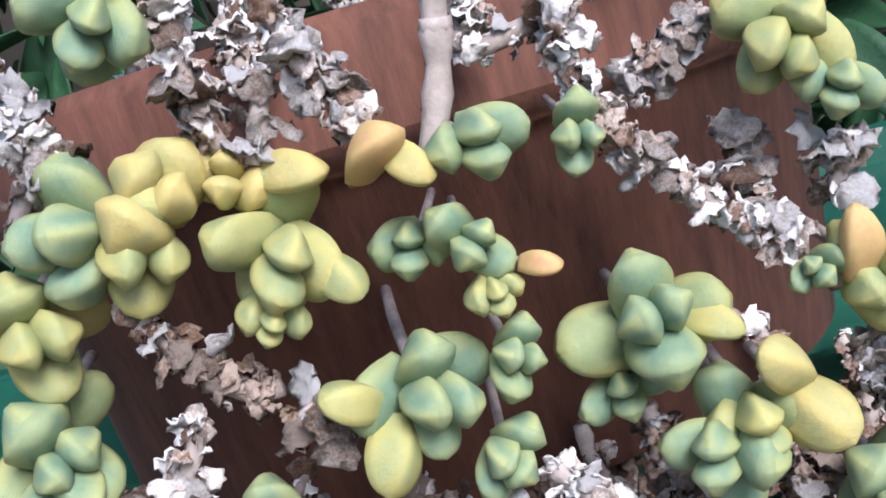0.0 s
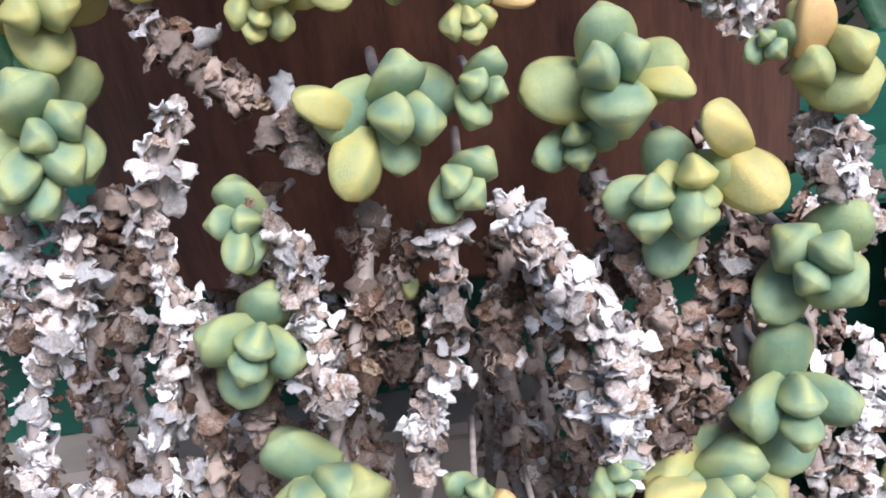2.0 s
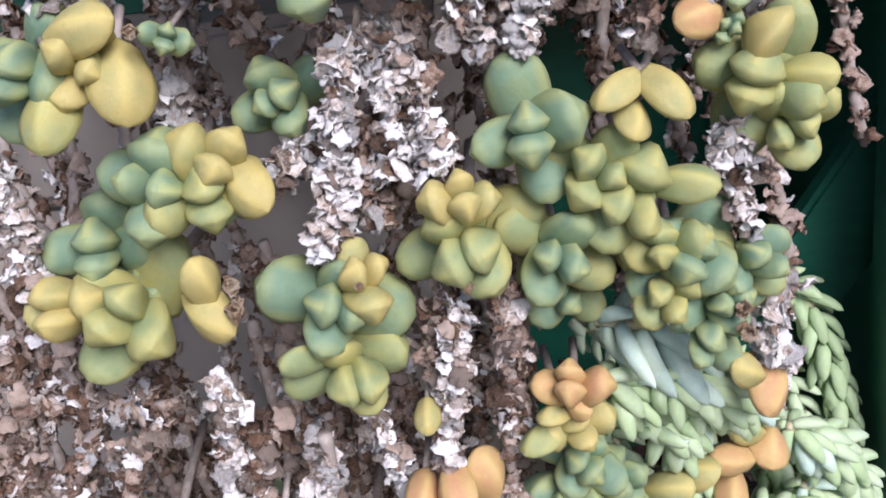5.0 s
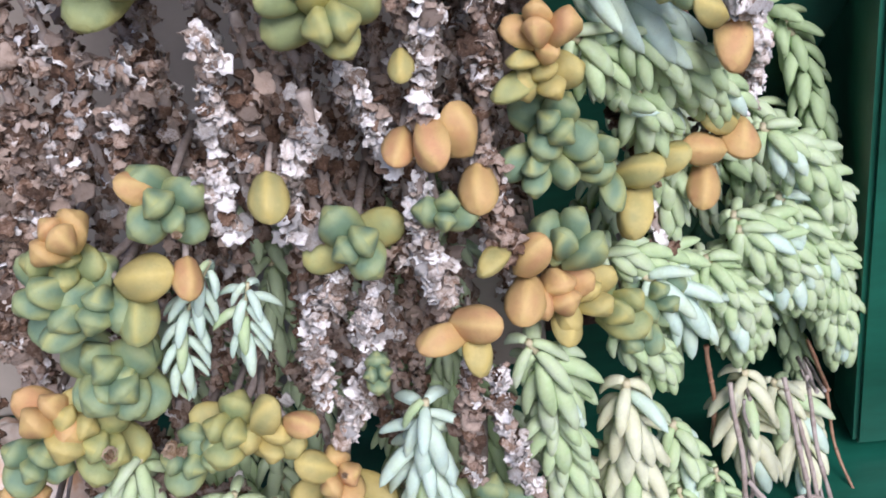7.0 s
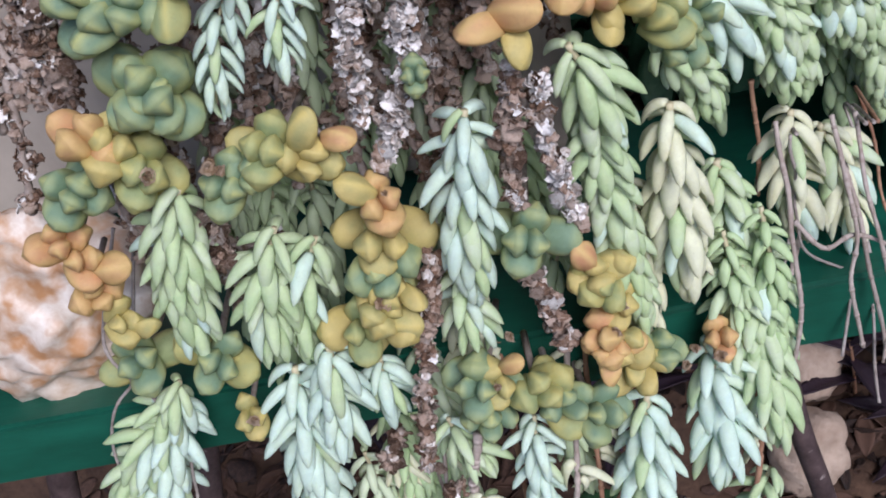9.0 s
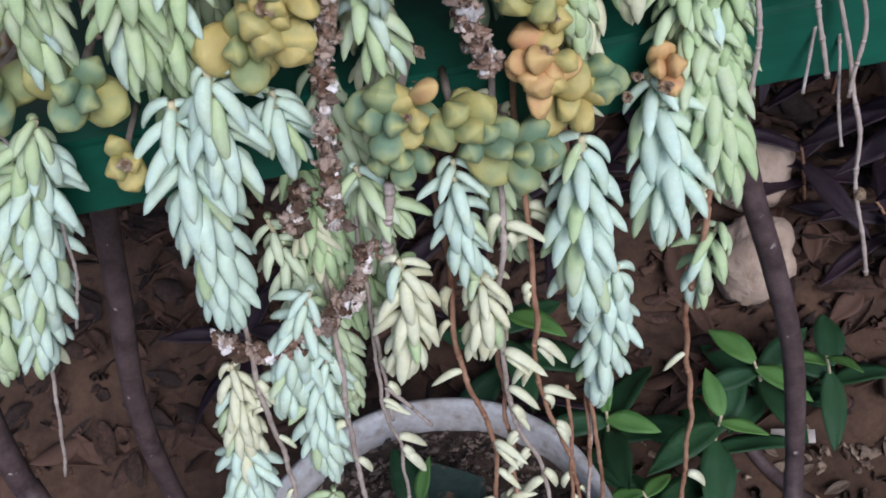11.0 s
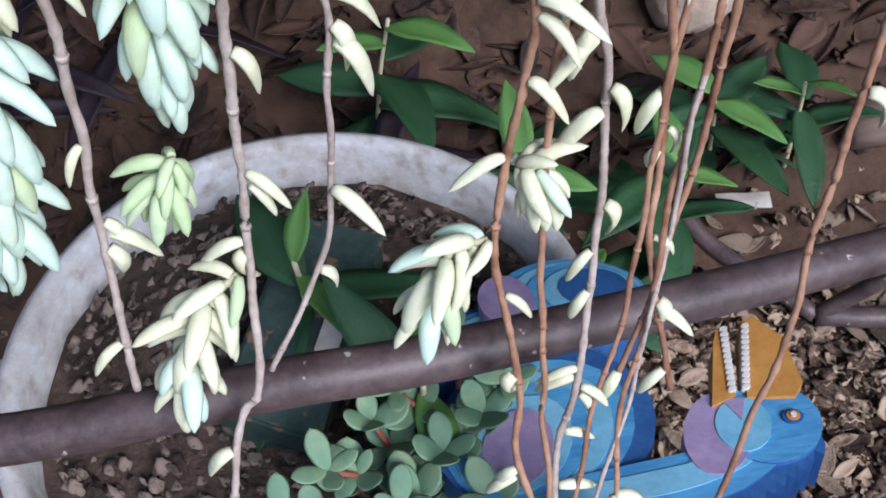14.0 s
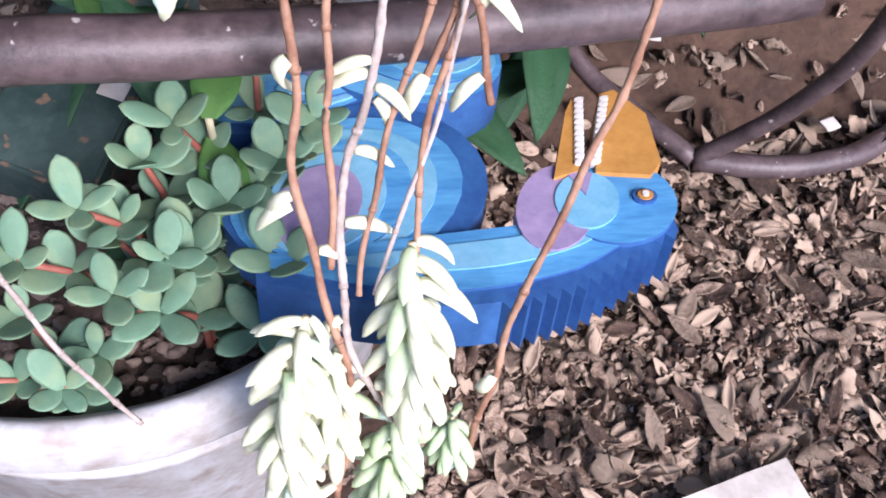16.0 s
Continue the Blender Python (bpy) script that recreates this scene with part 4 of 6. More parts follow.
ice_plant_shoot((-0.011, 0.209, 1.379), (-0.062, -0.795, -0.604), 0.0196, 1, 1)
ice_plant_shoot((-0.01, 0.21, 1.402), (-0.059, -0.196, 0.979), 0.0168, 1, 3)
ice_plant_shoot((0, 0.208, 1.392), (0.314, -0.93, 0.189), 0.0092, 2, 0)
ice_plant_shoot((-0.013, 0.208, 1.393), (-0.41, -0.87, 0.274), 0.0084, 1, 0)
ice_plant_shoot((0.045, 0.212, 1.397), (0.219, -0.975, -0.021), 0.0179, 4, 0)
ice_plant_shoot((0.032, 0.212, 1.401), (-0.813, -0.541, 0.215), 0.0152, 1, 2)
ice_plant_shoot((0.039, 0.212, 1.386), (-0.235, -0.775, -0.587), 0.0172, 1, 1)
ice_plant_shoot((-0.126, 0.209, 1.365), (-0.084, -0.978, 0.189), 0.0192, 3, 0)
ice_plant_shoot((-0.118, 0.208, 1.351), (-0.169, -0.8, -0.575), 0.0211, 1, 1)
ice_plant_shoot((-0.106, 0.208, 1.366), (0.182, -0.952, 0.246), 0.0186, 2, 2)
ice_plant_shoot((-0.096, 0.209, 1.358), (0.175, -0.773, -0.61), 0.0205, 1, 2)
ice_plant_shoot((-0.101, 0.207, 1.375), (0.889, -0.333, 0.314), 0.0201, 1, 2)
ice_plant_shoot((-0.08, 0.208, 1.369), (0.292, -0.934, 0.208), 0.0090, 3, 0)
ice_plant_shoot((-0.059, 0.228, 1.343), (-0.103, -0.97, 0.219), 0.0155, 4, 0)
ice_plant_shoot((-0.095, 0.207, 1.328), (-0.072, -0.917, 0.392), 0.0202, 5, 0)
ice_plant_shoot((-0.08, 0.207, 1.322), (0.382, -0.923, -0.039), 0.0190, 2, 1)
ice_plant_shoot((-0.074, 0.209, 1.333), (0.526, -0.695, 0.491), 0.0187, 2, 2)
ice_plant_shoot((-0.068, 0.209, 1.323), (0.423, -0.811, -0.403), 0.0170, 1, 2)
ice_plant_shoot((0.014, 0.211, 1.328), (-0.047, -0.966, 0.253), 0.0192, 5, 0)
ice_plant_shoot((0.033, 0.211, 1.315), (0.013, -0.886, 0.464), 0.0169, 3, 1)
ice_plant_shoot((0.04, 0.211, 1.302), (-0.084, -0.976, -0.201), 0.0192, 2, 1)
ice_plant_shoot((0.039, 0.213, 1.336), (-0.7, -0.699, -0.145), 0.0165, 1, 2)
ice_plant_shoot((0.053, 0.213, 1.334), (0.52, -0.774, -0.361), 0.0166, 1, 2)
ice_plant_shoot((0.043, 0.213, 1.327), (-0.021, -0.977, -0.212), 0.0158, 1, 2)
ice_plant_shoot((0.058, 0.214, 1.306), (0.851, -0.522, 0.055), 0.0174, 1, 1)
ice_plant_shoot((-0.008, 0.208, 1.294), (-0.009, -0.998, 0.069), 0.0211, 5, 1)
ice_plant_shoot((-0.007, 0.208, 1.313), (0.169, -0.702, 0.692), 0.0149, 2, 2)
ice_plant_shoot((0.019, 0.21, 1.288), (0.111, -0.983, 0.147), 0.0185, 3, 0)
ice_plant_shoot((0.049, 0.213, 1.288), (-0.311, -0.792, 0.526), 0.0159, 2, 1)
ice_plant_shoot((0.058, 0.214, 1.283), (0.118, -0.936, 0.331), 0.0191, 3, 0)
ice_plant_shoot((0.079, 0.215, 1.278), (0.369, -0.849, 0.377), 0.0144, 3, 0)
ice_plant_shoot((0.081, 0.214, 1.346), (-0.008, -0.626, 0.78), 0.0205, 1, 2)
ice_plant_shoot((0.077, 0.215, 1.334), (-0.416, -0.898, 0.143), 0.0208, 3, 1)
ice_plant_shoot((0.092, 0.216, 1.333), (0.675, -0.707, 0.212), 0.0173, 1, 1)
ice_plant_shoot((0.088, 0.216, 1.318), (-0.01, -0.999, 0.036), 0.0166, 3, 1)
ice_plant_shoot((0.074, 0.214, 1.362), (-0.036, -0.95, 0.311), 0.0100, 2, 0)
ice_plant_shoot((0.062, 0.214, 1.354), (-0.724, -0.66, 0.203), 0.0145, 1, 3)
ice_plant_shoot((0.071, 0.215, 1.35), (-0.022, -0.938, 0.347), 0.0065, 2, 0)
ice_plant_shoot((0.103, 0.236, 1.367), (-0.225, -0.971, 0.083), 0.0159, 3, 0)
ice_plant_shoot((-0.049, 0.209, 1.281), (0.243, -0.934, 0.262), 0.0210, 4, 0)
ice_plant_shoot((-0.039, 0.209, 1.292), (0.414, -0.563, 0.715), 0.0156, 2, 2)
ice_plant_shoot((-0.117, 0.208, 1.288), (-0.046, -0.916, 0.398), 0.0230, 4, 1)
ice_plant_shoot((-0.088, 0.207, 1.297), (0.018, -0.406, 0.914), 0.0180, 1, 2)
ice_plant_shoot((-0.088, 0.209, 1.284), (0.603, -0.751, -0.268), 0.0194, 1, 2)
ice_plant_shoot((-0.134, 0.208, 1.292), (-0.297, -0.867, 0.4), 0.0191, 2, 2)
ice_plant_shoot((-0.123, 0.221, 1.304), (0.07, -0.943, 0.326), 0.0201, 4, 0)
ice_plant_shoot((-0.113, 0.228, 1.288), (0.328, -0.894, 0.305), 0.0153, 2, 0)
ice_plant_shoot((-0.048, 0.207, 1.255), (0.218, -0.976, 0.007), 0.0187, 5, 1)
ice_plant_shoot((-0.064, 0.207, 1.265), (-0.683, -0.637, 0.358), 0.0150, 1, 1)
ice_plant_shoot((-0.121, 0.207, 1.195), (0.315, -0.925, 0.214), 0.0180, 4, 0)
ice_plant_shoot((-0.132, 0.212, 1.203), (-0.389, -0.538, 0.748), 0.0161, 1, 3)
ice_plant_shoot((-0.057, 0.208, 1.171), (0.173, -0.911, 0.373), 0.0188, 4, 0)
ice_plant_shoot((-0.164, 0.207, 1.191), (0.281, -0.61, 0.741), 0.0167, 2, 3)
ice_plant_shoot((-0.17, 0.215, 1.173), (0.382, -0.914, 0.138), 0.0185, 2, 1)
ice_plant_shoot((-0.084, 0.209, 1.194), (0.058, -0.898, -0.436), 0.0165, 1, 2)
ice_plant_shoot((-0.138, 0.209, 1.167), (0.902, -0.345, 0.261), 0.0202, 1, 2)
ice_plant_shoot((-0.122, 0.208, 1.164), (0.181, -0.856, -0.485), 0.0166, 1, 3)
ice_plant_shoot((-0.18, 0.208, 1.164), (-0.33, -0.782, 0.528), 0.0211, 3, 0)
ice_plant_shoot((-0.161, 0.208, 1.156), (0.097, -0.938, 0.332), 0.0209, 2, 0)
ice_plant_shoot((-0.146, 0.208, 1.149), (0.01, -0.884, -0.468), 0.0196, 1, 1)
ice_plant_shoot((-0.177, 0.208, 1.147), (-0.54, -0.84, 0.059), 0.0191, 1, 0)
ice_plant_shoot((-0.166, 0.211, 1.12), (0.396, -0.818, 0.416), 0.0233, 4, 0)
ice_plant_shoot((-0.023, 0.208, 1.207), (0.089, -0.917, -0.389), 0.0177, 1, 3)
ice_plant_shoot((-0.013, 0.218, 1.208), (0.035, -0.154, 0.987), 0.0180, 1, 3)
ice_plant_shoot((-0.035, 0.213, 1.205), (-0.102, -0.974, -0.202), 0.0160, 1, 3)
ice_plant_shoot((-0.029, 0.215, 1.234), (-0.019, -0.89, -0.456), 0.0116, 1, 2)
ice_plant_shoot((-0.01, 0.215, 1.184), (-0.055, -0.907, -0.417), 0.0164, 1, 3)
ice_plant_shoot((0.018, 0.21, 1.245), (-0.139, -0.679, 0.721), 0.0150, 2, 3)
ice_plant_shoot((0.02, 0.213, 1.234), (0.279, -0.959, 0.045), 0.0115, 1, 3)
ice_plant_shoot((0.011, 0.212, 1.232), (-0.627, -0.667, 0.403), 0.0115, 1, 2)
ice_plant_shoot((0.019, 0.218, 1.222), (0.346, -0.918, 0.195), 0.0157, 2, 2)
ice_plant_shoot((0.007, 0.215, 1.221), (-0.676, -0.731, 0.089), 0.0156, 1, 1)
ice_plant_shoot((0.02, 0.228, 1.199), (0.084, -0.922, 0.378), 0.0165, 5, 0)
ice_plant_shoot((0.011, 0.229, 1.18), (-0.282, -0.959, -0.031), 0.0170, 2, 0)
ice_plant_shoot((0.034, 0.246, 1.177), (0.509, -0.775, 0.375), 0.0177, 2, 0)
ice_plant_shoot((0.04, 0.25, 1.156), (0.151, -0.963, -0.225), 0.0183, 1, 0)
ice_plant_shoot((0.053, 0.258, 1.161), (0.754, -0.539, 0.374), 0.0197, 1, 2)
ice_plant_shoot((0.048, 0.255, 1.143), (-0.318, -0.855, -0.411), 0.0200, 1, 2)
ice_plant_shoot((0.065, 0.267, 1.16), (0.727, -0.387, 0.567), 0.0178, 1, 2)
ice_plant_shoot((0.08, 0.28, 1.137), (-0.169, -0.849, -0.5), 0.0188, 1, 3)
ice_plant_shoot((0.079, 0.277, 1.157), (-0.806, -0.461, 0.371), 0.0183, 1, 3)
ice_plant_shoot((0.096, 0.288, 1.155), (-0.047, -0.999, -0.004), 0.0200, 1, 3)
ice_plant_shoot((0.086, 0.282, 1.168), (-0.652, -0.461, 0.602), 0.0171, 1, 2)
ice_plant_shoot((0.085, 0.239, 1.218), (-0.079, -0.932, -0.353), 0.0190, 1, 3)
ice_plant_shoot((0.073, 0.214, 1.24), (-0.513, -0.585, 0.628), 0.0135, 1, 2)
ice_plant_shoot((0.021, 0.237, 1.148), (0.138, -0.438, 0.888), 0.0203, 2, 0)
ice_plant_shoot((0.006, 0.227, 1.147), (0.481, -0.319, 0.817), 0.0188, 1, 3)
ice_plant_shoot((0.001, 0.226, 1.126), (-0.19, -0.958, -0.213), 0.0194, 1, 3)
ice_plant_shoot((0.015, 0.236, 1.122), (0.463, -0.783, 0.416), 0.0198, 2, 3)
ice_plant_shoot((0.027, 0.245, 1.111), (0.583, -0.724, 0.368), 0.0193, 2, 2)
ice_plant_shoot((0.016, 0.239, 1.102), (0.024, -0.944, -0.329), 0.0193, 1, 2)
ice_plant_shoot((0.041, 0.258, 1.096), (0.497, -0.764, 0.41), 0.0201, 2, 1)
ice_plant_shoot((0.059, 0.27, 1.09), (0.401, -0.754, 0.52), 0.0156, 4, 0)
ice_plant_shoot((0.046, 0.263, 1.076), (0.081, -0.982, 0.172), 0.0183, 2, 0)
ice_plant_shoot((-0.018, 0.213, 1.127), (0.835, -0.523, 0.171), 0.0189, 1, 3)
ice_plant_shoot((-0.033, 0.211, 1.123), (-0.672, -0.665, 0.326), 0.0168, 1, 3)
ice_plant_shoot((-0.02, 0.214, 1.113), (0.17, -0.899, -0.403), 0.0160, 1, 2)
ice_plant_shoot((-0.009, 0.217, 1.151), (-0.43, -0.889, 0.159), 0.0173, 1, 2)
ice_plant_shoot((-0.022, 0.209, 1.18), (0.389, -0.793, 0.468), 0.0143, 2, 0)
ice_plant_shoot((0.019, 0.231, 1.265), (-0.01, -0.972, 0.233), 0.0155, 4, 0)
ice_plant_shoot((0.05, 0.213, 1.269), (-0.115, -0.991, 0.066), 0.0157, 3, 1)
ice_plant_shoot((0.069, 0.214, 1.266), (0.267, -0.89, 0.369), 0.0150, 3, 0)
ice_plant_shoot((0.061, 0.213, 1.252), (-0.071, -0.996, -0.062), 0.0151, 2, 0)
ice_plant_shoot((-0.061, 0.214, 1.107), (0.167, -0.862, 0.478), 0.0117, 2, 0)
ice_plant_shoot((-0.204, 0.215, 1.102), (0.088, -0.682, 0.726), 0.0217, 2, 3)
ice_plant_shoot((-0.193, 0.215, 1.097), (0.596, -0.583, 0.553), 0.0191, 2, 2)
ice_plant_shoot((-0.186, 0.217, 1.08), (0.516, -0.831, 0.209), 0.0219, 4, 1)
ice_plant_shoot((-0.218, 0.217, 1.075), (0.433, -0.836, 0.337), 0.0201, 4, 0)
ice_plant_shoot((-0.241, 0.221, 1.049), (0.201, -0.759, 0.619), 0.0183, 2, 3)
ice_plant_shoot((-0.234, 0.223, 1.036), (0.661, -0.656, 0.364), 0.0171, 2, 3)
ice_plant_shoot((-0.223, 0.224, 1.028), (0.865, -0.43, 0.259), 0.0171, 1, 3)
ice_plant_shoot((-0.237, 0.226, 1.012), (0.566, -0.778, 0.272), 0.0176, 2, 3)
ice_plant_shoot((-0.231, 0.227, 0.993), (0.732, -0.621, 0.282), 0.0165, 2, 2)
ice_plant_shoot((-0.221, 0.227, 0.989), (0.816, -0.465, 0.344), 0.0164, 1, 2)
ice_plant_shoot((-0.168, 0.213, 1.117), (0.362, -0.886, 0.289), 0.0206, 4, 0)
ice_plant_shoot((-0.131, 0.217, 1.083), (0.014, -0.811, 0.585), 0.0197, 3, 1)
ice_plant_shoot((-0.112, 0.216, 1.09), (0.427, -0.302, 0.852), 0.0181, 1, 2)
ice_plant_shoot((-0.113, 0.217, 1.074), (0.539, -0.818, 0.201), 0.0185, 2, 2)
ice_plant_shoot((-0.098, 0.216, 1.083), (0.858, -0.505, 0.097), 0.0145, 1, 3)
ice_plant_shoot((-0.139, 0.218, 1.072), (-0.033, -0.984, 0.173), 0.0176, 2, 0)
ice_plant_shoot((-0.154, 0.218, 1.067), (0.014, -0.938, 0.347), 0.0204, 2, 0)
ice_plant_shoot((-0.09, 0.222, 1.045), (0.279, -0.871, 0.404), 0.0191, 2, 3)
ice_plant_shoot((-0.096, 0.226, 1.02), (0.142, -0.969, 0.2), 0.0225, 3, 2)
ice_plant_shoot((-0.099, 0.22, 1.055), (-0.612, -0.39, 0.689), 0.0164, 1, 2)
ice_plant_shoot((-0.1, 0.228, 1.001), (0.114, -0.991, 0.064), 0.0232, 3, 0)
ice_plant_shoot((-0.104, 0.228, 0.976), (0.182, -0.887, 0.425), 0.0226, 3, 2)
ice_plant_shoot((-0.031, 0.227, 1.01), (0.044, -0.918, 0.395), 0.0211, 4, 0)
ice_plant_shoot((-0.007, 0.237, 0.99), (-0.237, -0.466, 0.852), 0.0164, 1, 3)
ice_plant_shoot((0.006, 0.247, 0.976), (0.785, -0.515, 0.344), 0.0184, 1, 2)
ice_plant_shoot((-0.003, 0.24, 0.968), (-0.214, -0.935, 0.282), 0.0212, 2, 1)
ice_plant_shoot((-0.004, 0.239, 0.935), (-0.425, -0.719, 0.551), 0.0207, 2, 3)
ice_plant_shoot((0.007, 0.244, 0.924), (0.264, -0.865, 0.426), 0.0211, 2, 2)
ice_plant_shoot((-0.236, 0.229, 0.965), (0.258, -0.777, 0.575), 0.0217, 4, 0)
ice_plant_shoot((-0.195, 0.228, 0.958), (0.34, -0.861, 0.379), 0.0211, 5, 0)
ice_plant_shoot((-0.191, 0.23, 0.916), (0.302, -0.884, 0.356), 0.0162, 2, 2)
ice_plant_shoot((-0.117, 0.228, 0.968), (0.205, -0.898, 0.388), 0.0213, 4, 1)
ice_plant_shoot((-0.097, 0.229, 0.97), (0.845, -0.526, 0.096), 0.0198, 1, 2)
ice_plant_shoot((-0.103, 0.227, 0.988), (0.262, -0.542, 0.799), 0.0181, 2, 2)
ice_plant_shoot((-0.089, 0.229, 0.984), (0.528, -0.844, -0.093), 0.0155, 1, 2)
ice_plant_shoot((-0.07, 0.229, 0.921), (-0.167, -0.852, 0.497), 0.0221, 4, 0)
ice_plant_shoot((-0.049, 0.23, 0.934), (0.694, -0.418, 0.586), 0.0149, 1, 3)
ice_plant_shoot((-0.06, 0.23, 0.919), (0.238, -0.934, 0.265), 0.0180, 2, 2)
ice_plant_shoot((-0.067, 0.23, 0.894), (0.21, -0.966, 0.149), 0.0200, 2, 0)
ice_plant_shoot((-0.036, 0.229, 0.915), (0.341, -0.805, 0.485), 0.0208, 2, 1)
ice_plant_shoot((-0.024, 0.231, 0.901), (0.487, -0.754, 0.441), 0.0197, 3, 0)
ice_plant_shoot((-0.008, 0.235, 0.887), (0.466, -0.757, 0.459), 0.0202, 3, 0)
ice_plant_shoot((0.013, 0.246, 0.9), (-0.02, -0.999, 0.027), 0.0216, 2, 2)
ice_plant_shoot((0.01, 0.247, 0.924), (0.727, -0.519, 0.45), 0.0196, 1, 3)
ice_plant_shoot((-0.004, 0.239, 0.93), (-0.414, -0.739, 0.532), 0.0165, 2, 3)
ice_plant_shoot((-0.002, 0.24, 0.915), (0.002, -0.967, -0.255), 0.0168, 1, 3)
ice_plant_shoot((0.026, 0.254, 0.91), (0.431, -0.749, 0.503), 0.0216, 2, 0)
ice_plant_shoot((0.057, 0.266, 0.902), (-0.007, -0.797, 0.604), 0.0164, 2, 3)
ice_plant_shoot((0.007, 0.248, 0.949), (-0.014, -0.82, 0.573), 0.0164, 2, 2)
ice_plant_shoot((-0.001, 0.241, 0.975), (-0.198, -0.895, 0.399), 0.0197, 2, 2)
dry_stem([(-0.05, 0.217, 1.597), (-0.051, 0.216, 1.578), (-0.048, 0.217, 1.565)], 0, 1)
dry_stem([(-0.031, 0.216, 1.592), (-0.027, 0.215, 1.577), (-0.019, 0.216, 1.563)], 0, 1)
dry_stem([(-0.035, 0.216, 1.578), (-0.043, 0.215, 1.561)], 0, 0.3)
dry_stem([(0.027, 0.22, 1.575), (0.025, 0.22, 1.556), (0.036, 0.219, 1.538), (0.05, 0.221, 1.524), (0.063, 0.223, 1.511)], 0, 1.1)
dry_stem([(0.056, 0.232, 1.565), (0.047, 0.231, 1.559), (0.034, 0.231, 1.552)], 0, 1)
dry_stem([(0.026, 0.23, 1.574), (0.015, 0.229, 1.572), (0.005, 0.229, 1.57)], 0, 1)
dry_stem([(-0.088, 0.216, 1.586), (-0.087, 0.217, 1.577), (-0.08, 0.217, 1.567)], 0, 1)
dry_stem([(0.059, 0.232, 1.539), (0.053, 0.232, 1.518)], 0, 1)
dry_stem([(0.075, 0.223, 1.532), (0.073, 0.222, 1.52)], 0, 0.8)
dry_stem([(-0.098, 0.236, 1.571), (-0.104, 0.236, 1.559)], 0, 1)
dry_stem([(-0.076, 0.216, 1.536), (-0.068, 0.216, 1.525), (-0.059, 0.217, 1.514), (-0.052, 0.216, 1.514)], 1, 1)
dry_stem([(-0.048, 0.215, 1.509), (-0.045, 0.215, 1.498)], 0, 0.5)
dry_stem([(-0.071, 0.216, 1.512), (-0.079, 0.216, 1.497), (-0.084, 0.215, 1.483), (-0.081, 0.217, 1.466), (-0.073, 0.215, 1.452)], 0, 1)
dry_stem([(-0.104, 0.217, 1.492), (-0.104, 0.217, 1.479), (-0.11, 0.216, 1.465), (-0.122, 0.217, 1.448), (-0.125, 0.217, 1.424)], 0, 1.2)
dry_stem([(-0.052, 0.215, 1.479), (-0.05, 0.217, 1.465), (-0.05, 0.215, 1.451), (-0.049, 0.215, 1.43)], 0, 1)
dry_stem([(-0.014, 0.217, 1.476), (-0.017, 0.216, 1.455), (-0.019, 0.217, 1.443)], 0, 0.5)
dry_stem([(-0.018, 0.217, 1.443), (-0.025, 0.217, 1.432), (-0.031, 0.217, 1.411)], 0, 1.6)
dry_stem([(0, 0.218, 1.48), (0.012, 0.218, 1.461), (0.019, 0.218, 1.449), (0.024, 0.218, 1.436), (0.021, 0.22, 1.404)], 0, 1.3)
dry_stem([(0.008, 0.229, 1.464), (0.012, 0.229, 1.44), (0.015, 0.228, 1.419)], 0, 1)
dry_stem([(0.03, 0.225, 1.457), (0.036, 0.225, 1.432), (0.03, 0.226, 1.397)], 1, 1.3)
dry_stem([(-0.084, 0.216, 1.464), (-0.087, 0.216, 1.445), (-0.092, 0.216, 1.435), (-0.095, 0.216, 1.418)], 0, 0.6)
dry_stem([(-0.084, 0.221, 1.456), (-0.083, 0.222, 1.434), (-0.083, 0.222, 1.412)], 1, 0.4)
dry_stem([(-0.035, 0.237, 1.474), (-0.041, 0.235, 1.451), (-0.046, 0.235, 1.439)], 1, 1.2)
dry_stem([(0.055, 0.235, 1.454), (0.047, 0.237, 1.432), (0.048, 0.236, 1.406)], 1, 1.2)
dry_stem([(0.074, 0.223, 1.487), (0.078, 0.223, 1.471)], 0, 1.2)
dry_stem([(0.084, 0.226, 1.43), (0.084, 0.227, 1.412), (0.078, 0.226, 1.391)], 0, 1.3)
dry_stem([(-0.104, 0.236, 1.481), (-0.103, 0.237, 1.46)], 1, 1)
dry_stem([(-0.066, 0.236, 1.454), (-0.072, 0.235, 1.42)], 1, 1)
dry_stem([(-0.035, 0.245, 1.434), (-0.045, 0.246, 1.432)], 1, 1)
dry_stem([(-0.092, 0.223, 1.419), (-0.099, 0.222, 1.399), (-0.104, 0.222, 1.375)], 0, 0.6)
dry_stem([(-0.12, 0.227, 1.416), (-0.114, 0.226, 1.397), (-0.116, 0.226, 1.377)], 0, 1)
dry_stem([(-0.086, 0.227, 1.414), (-0.085, 0.226, 1.393), (-0.079, 0.226, 1.384)], 1, 0.5)
dry_stem([(-0.036, 0.217, 1.356), (-0.04, 0.216, 1.337), (-0.045, 0.217, 1.312), (-0.054, 0.216, 1.295)], 0, 1.6)
dry_stem([(-0.022, 0.219, 1.358), (-0.016, 0.221, 1.341), (-0.013, 0.22, 1.315)], 0, 1.6)
dry_stem([(-0.027, 0.22, 1.361), (-0.025, 0.221, 1.337), (-0.031, 0.221, 1.316)], 0, 1.4)
dry_stem([(0.016, 0.224, 1.386), (0.004, 0.223, 1.364), (-0.008, 0.222, 1.356)], 0, 1.3)
dry_stem([(0.03, 0.225, 1.393), (0.027, 0.226, 1.375), (0.013, 0.225, 1.348)], 0, 1.3)
dry_stem([(0.002, 0.227, 1.368), (0.002, 0.228, 1.348)], 0, 1)
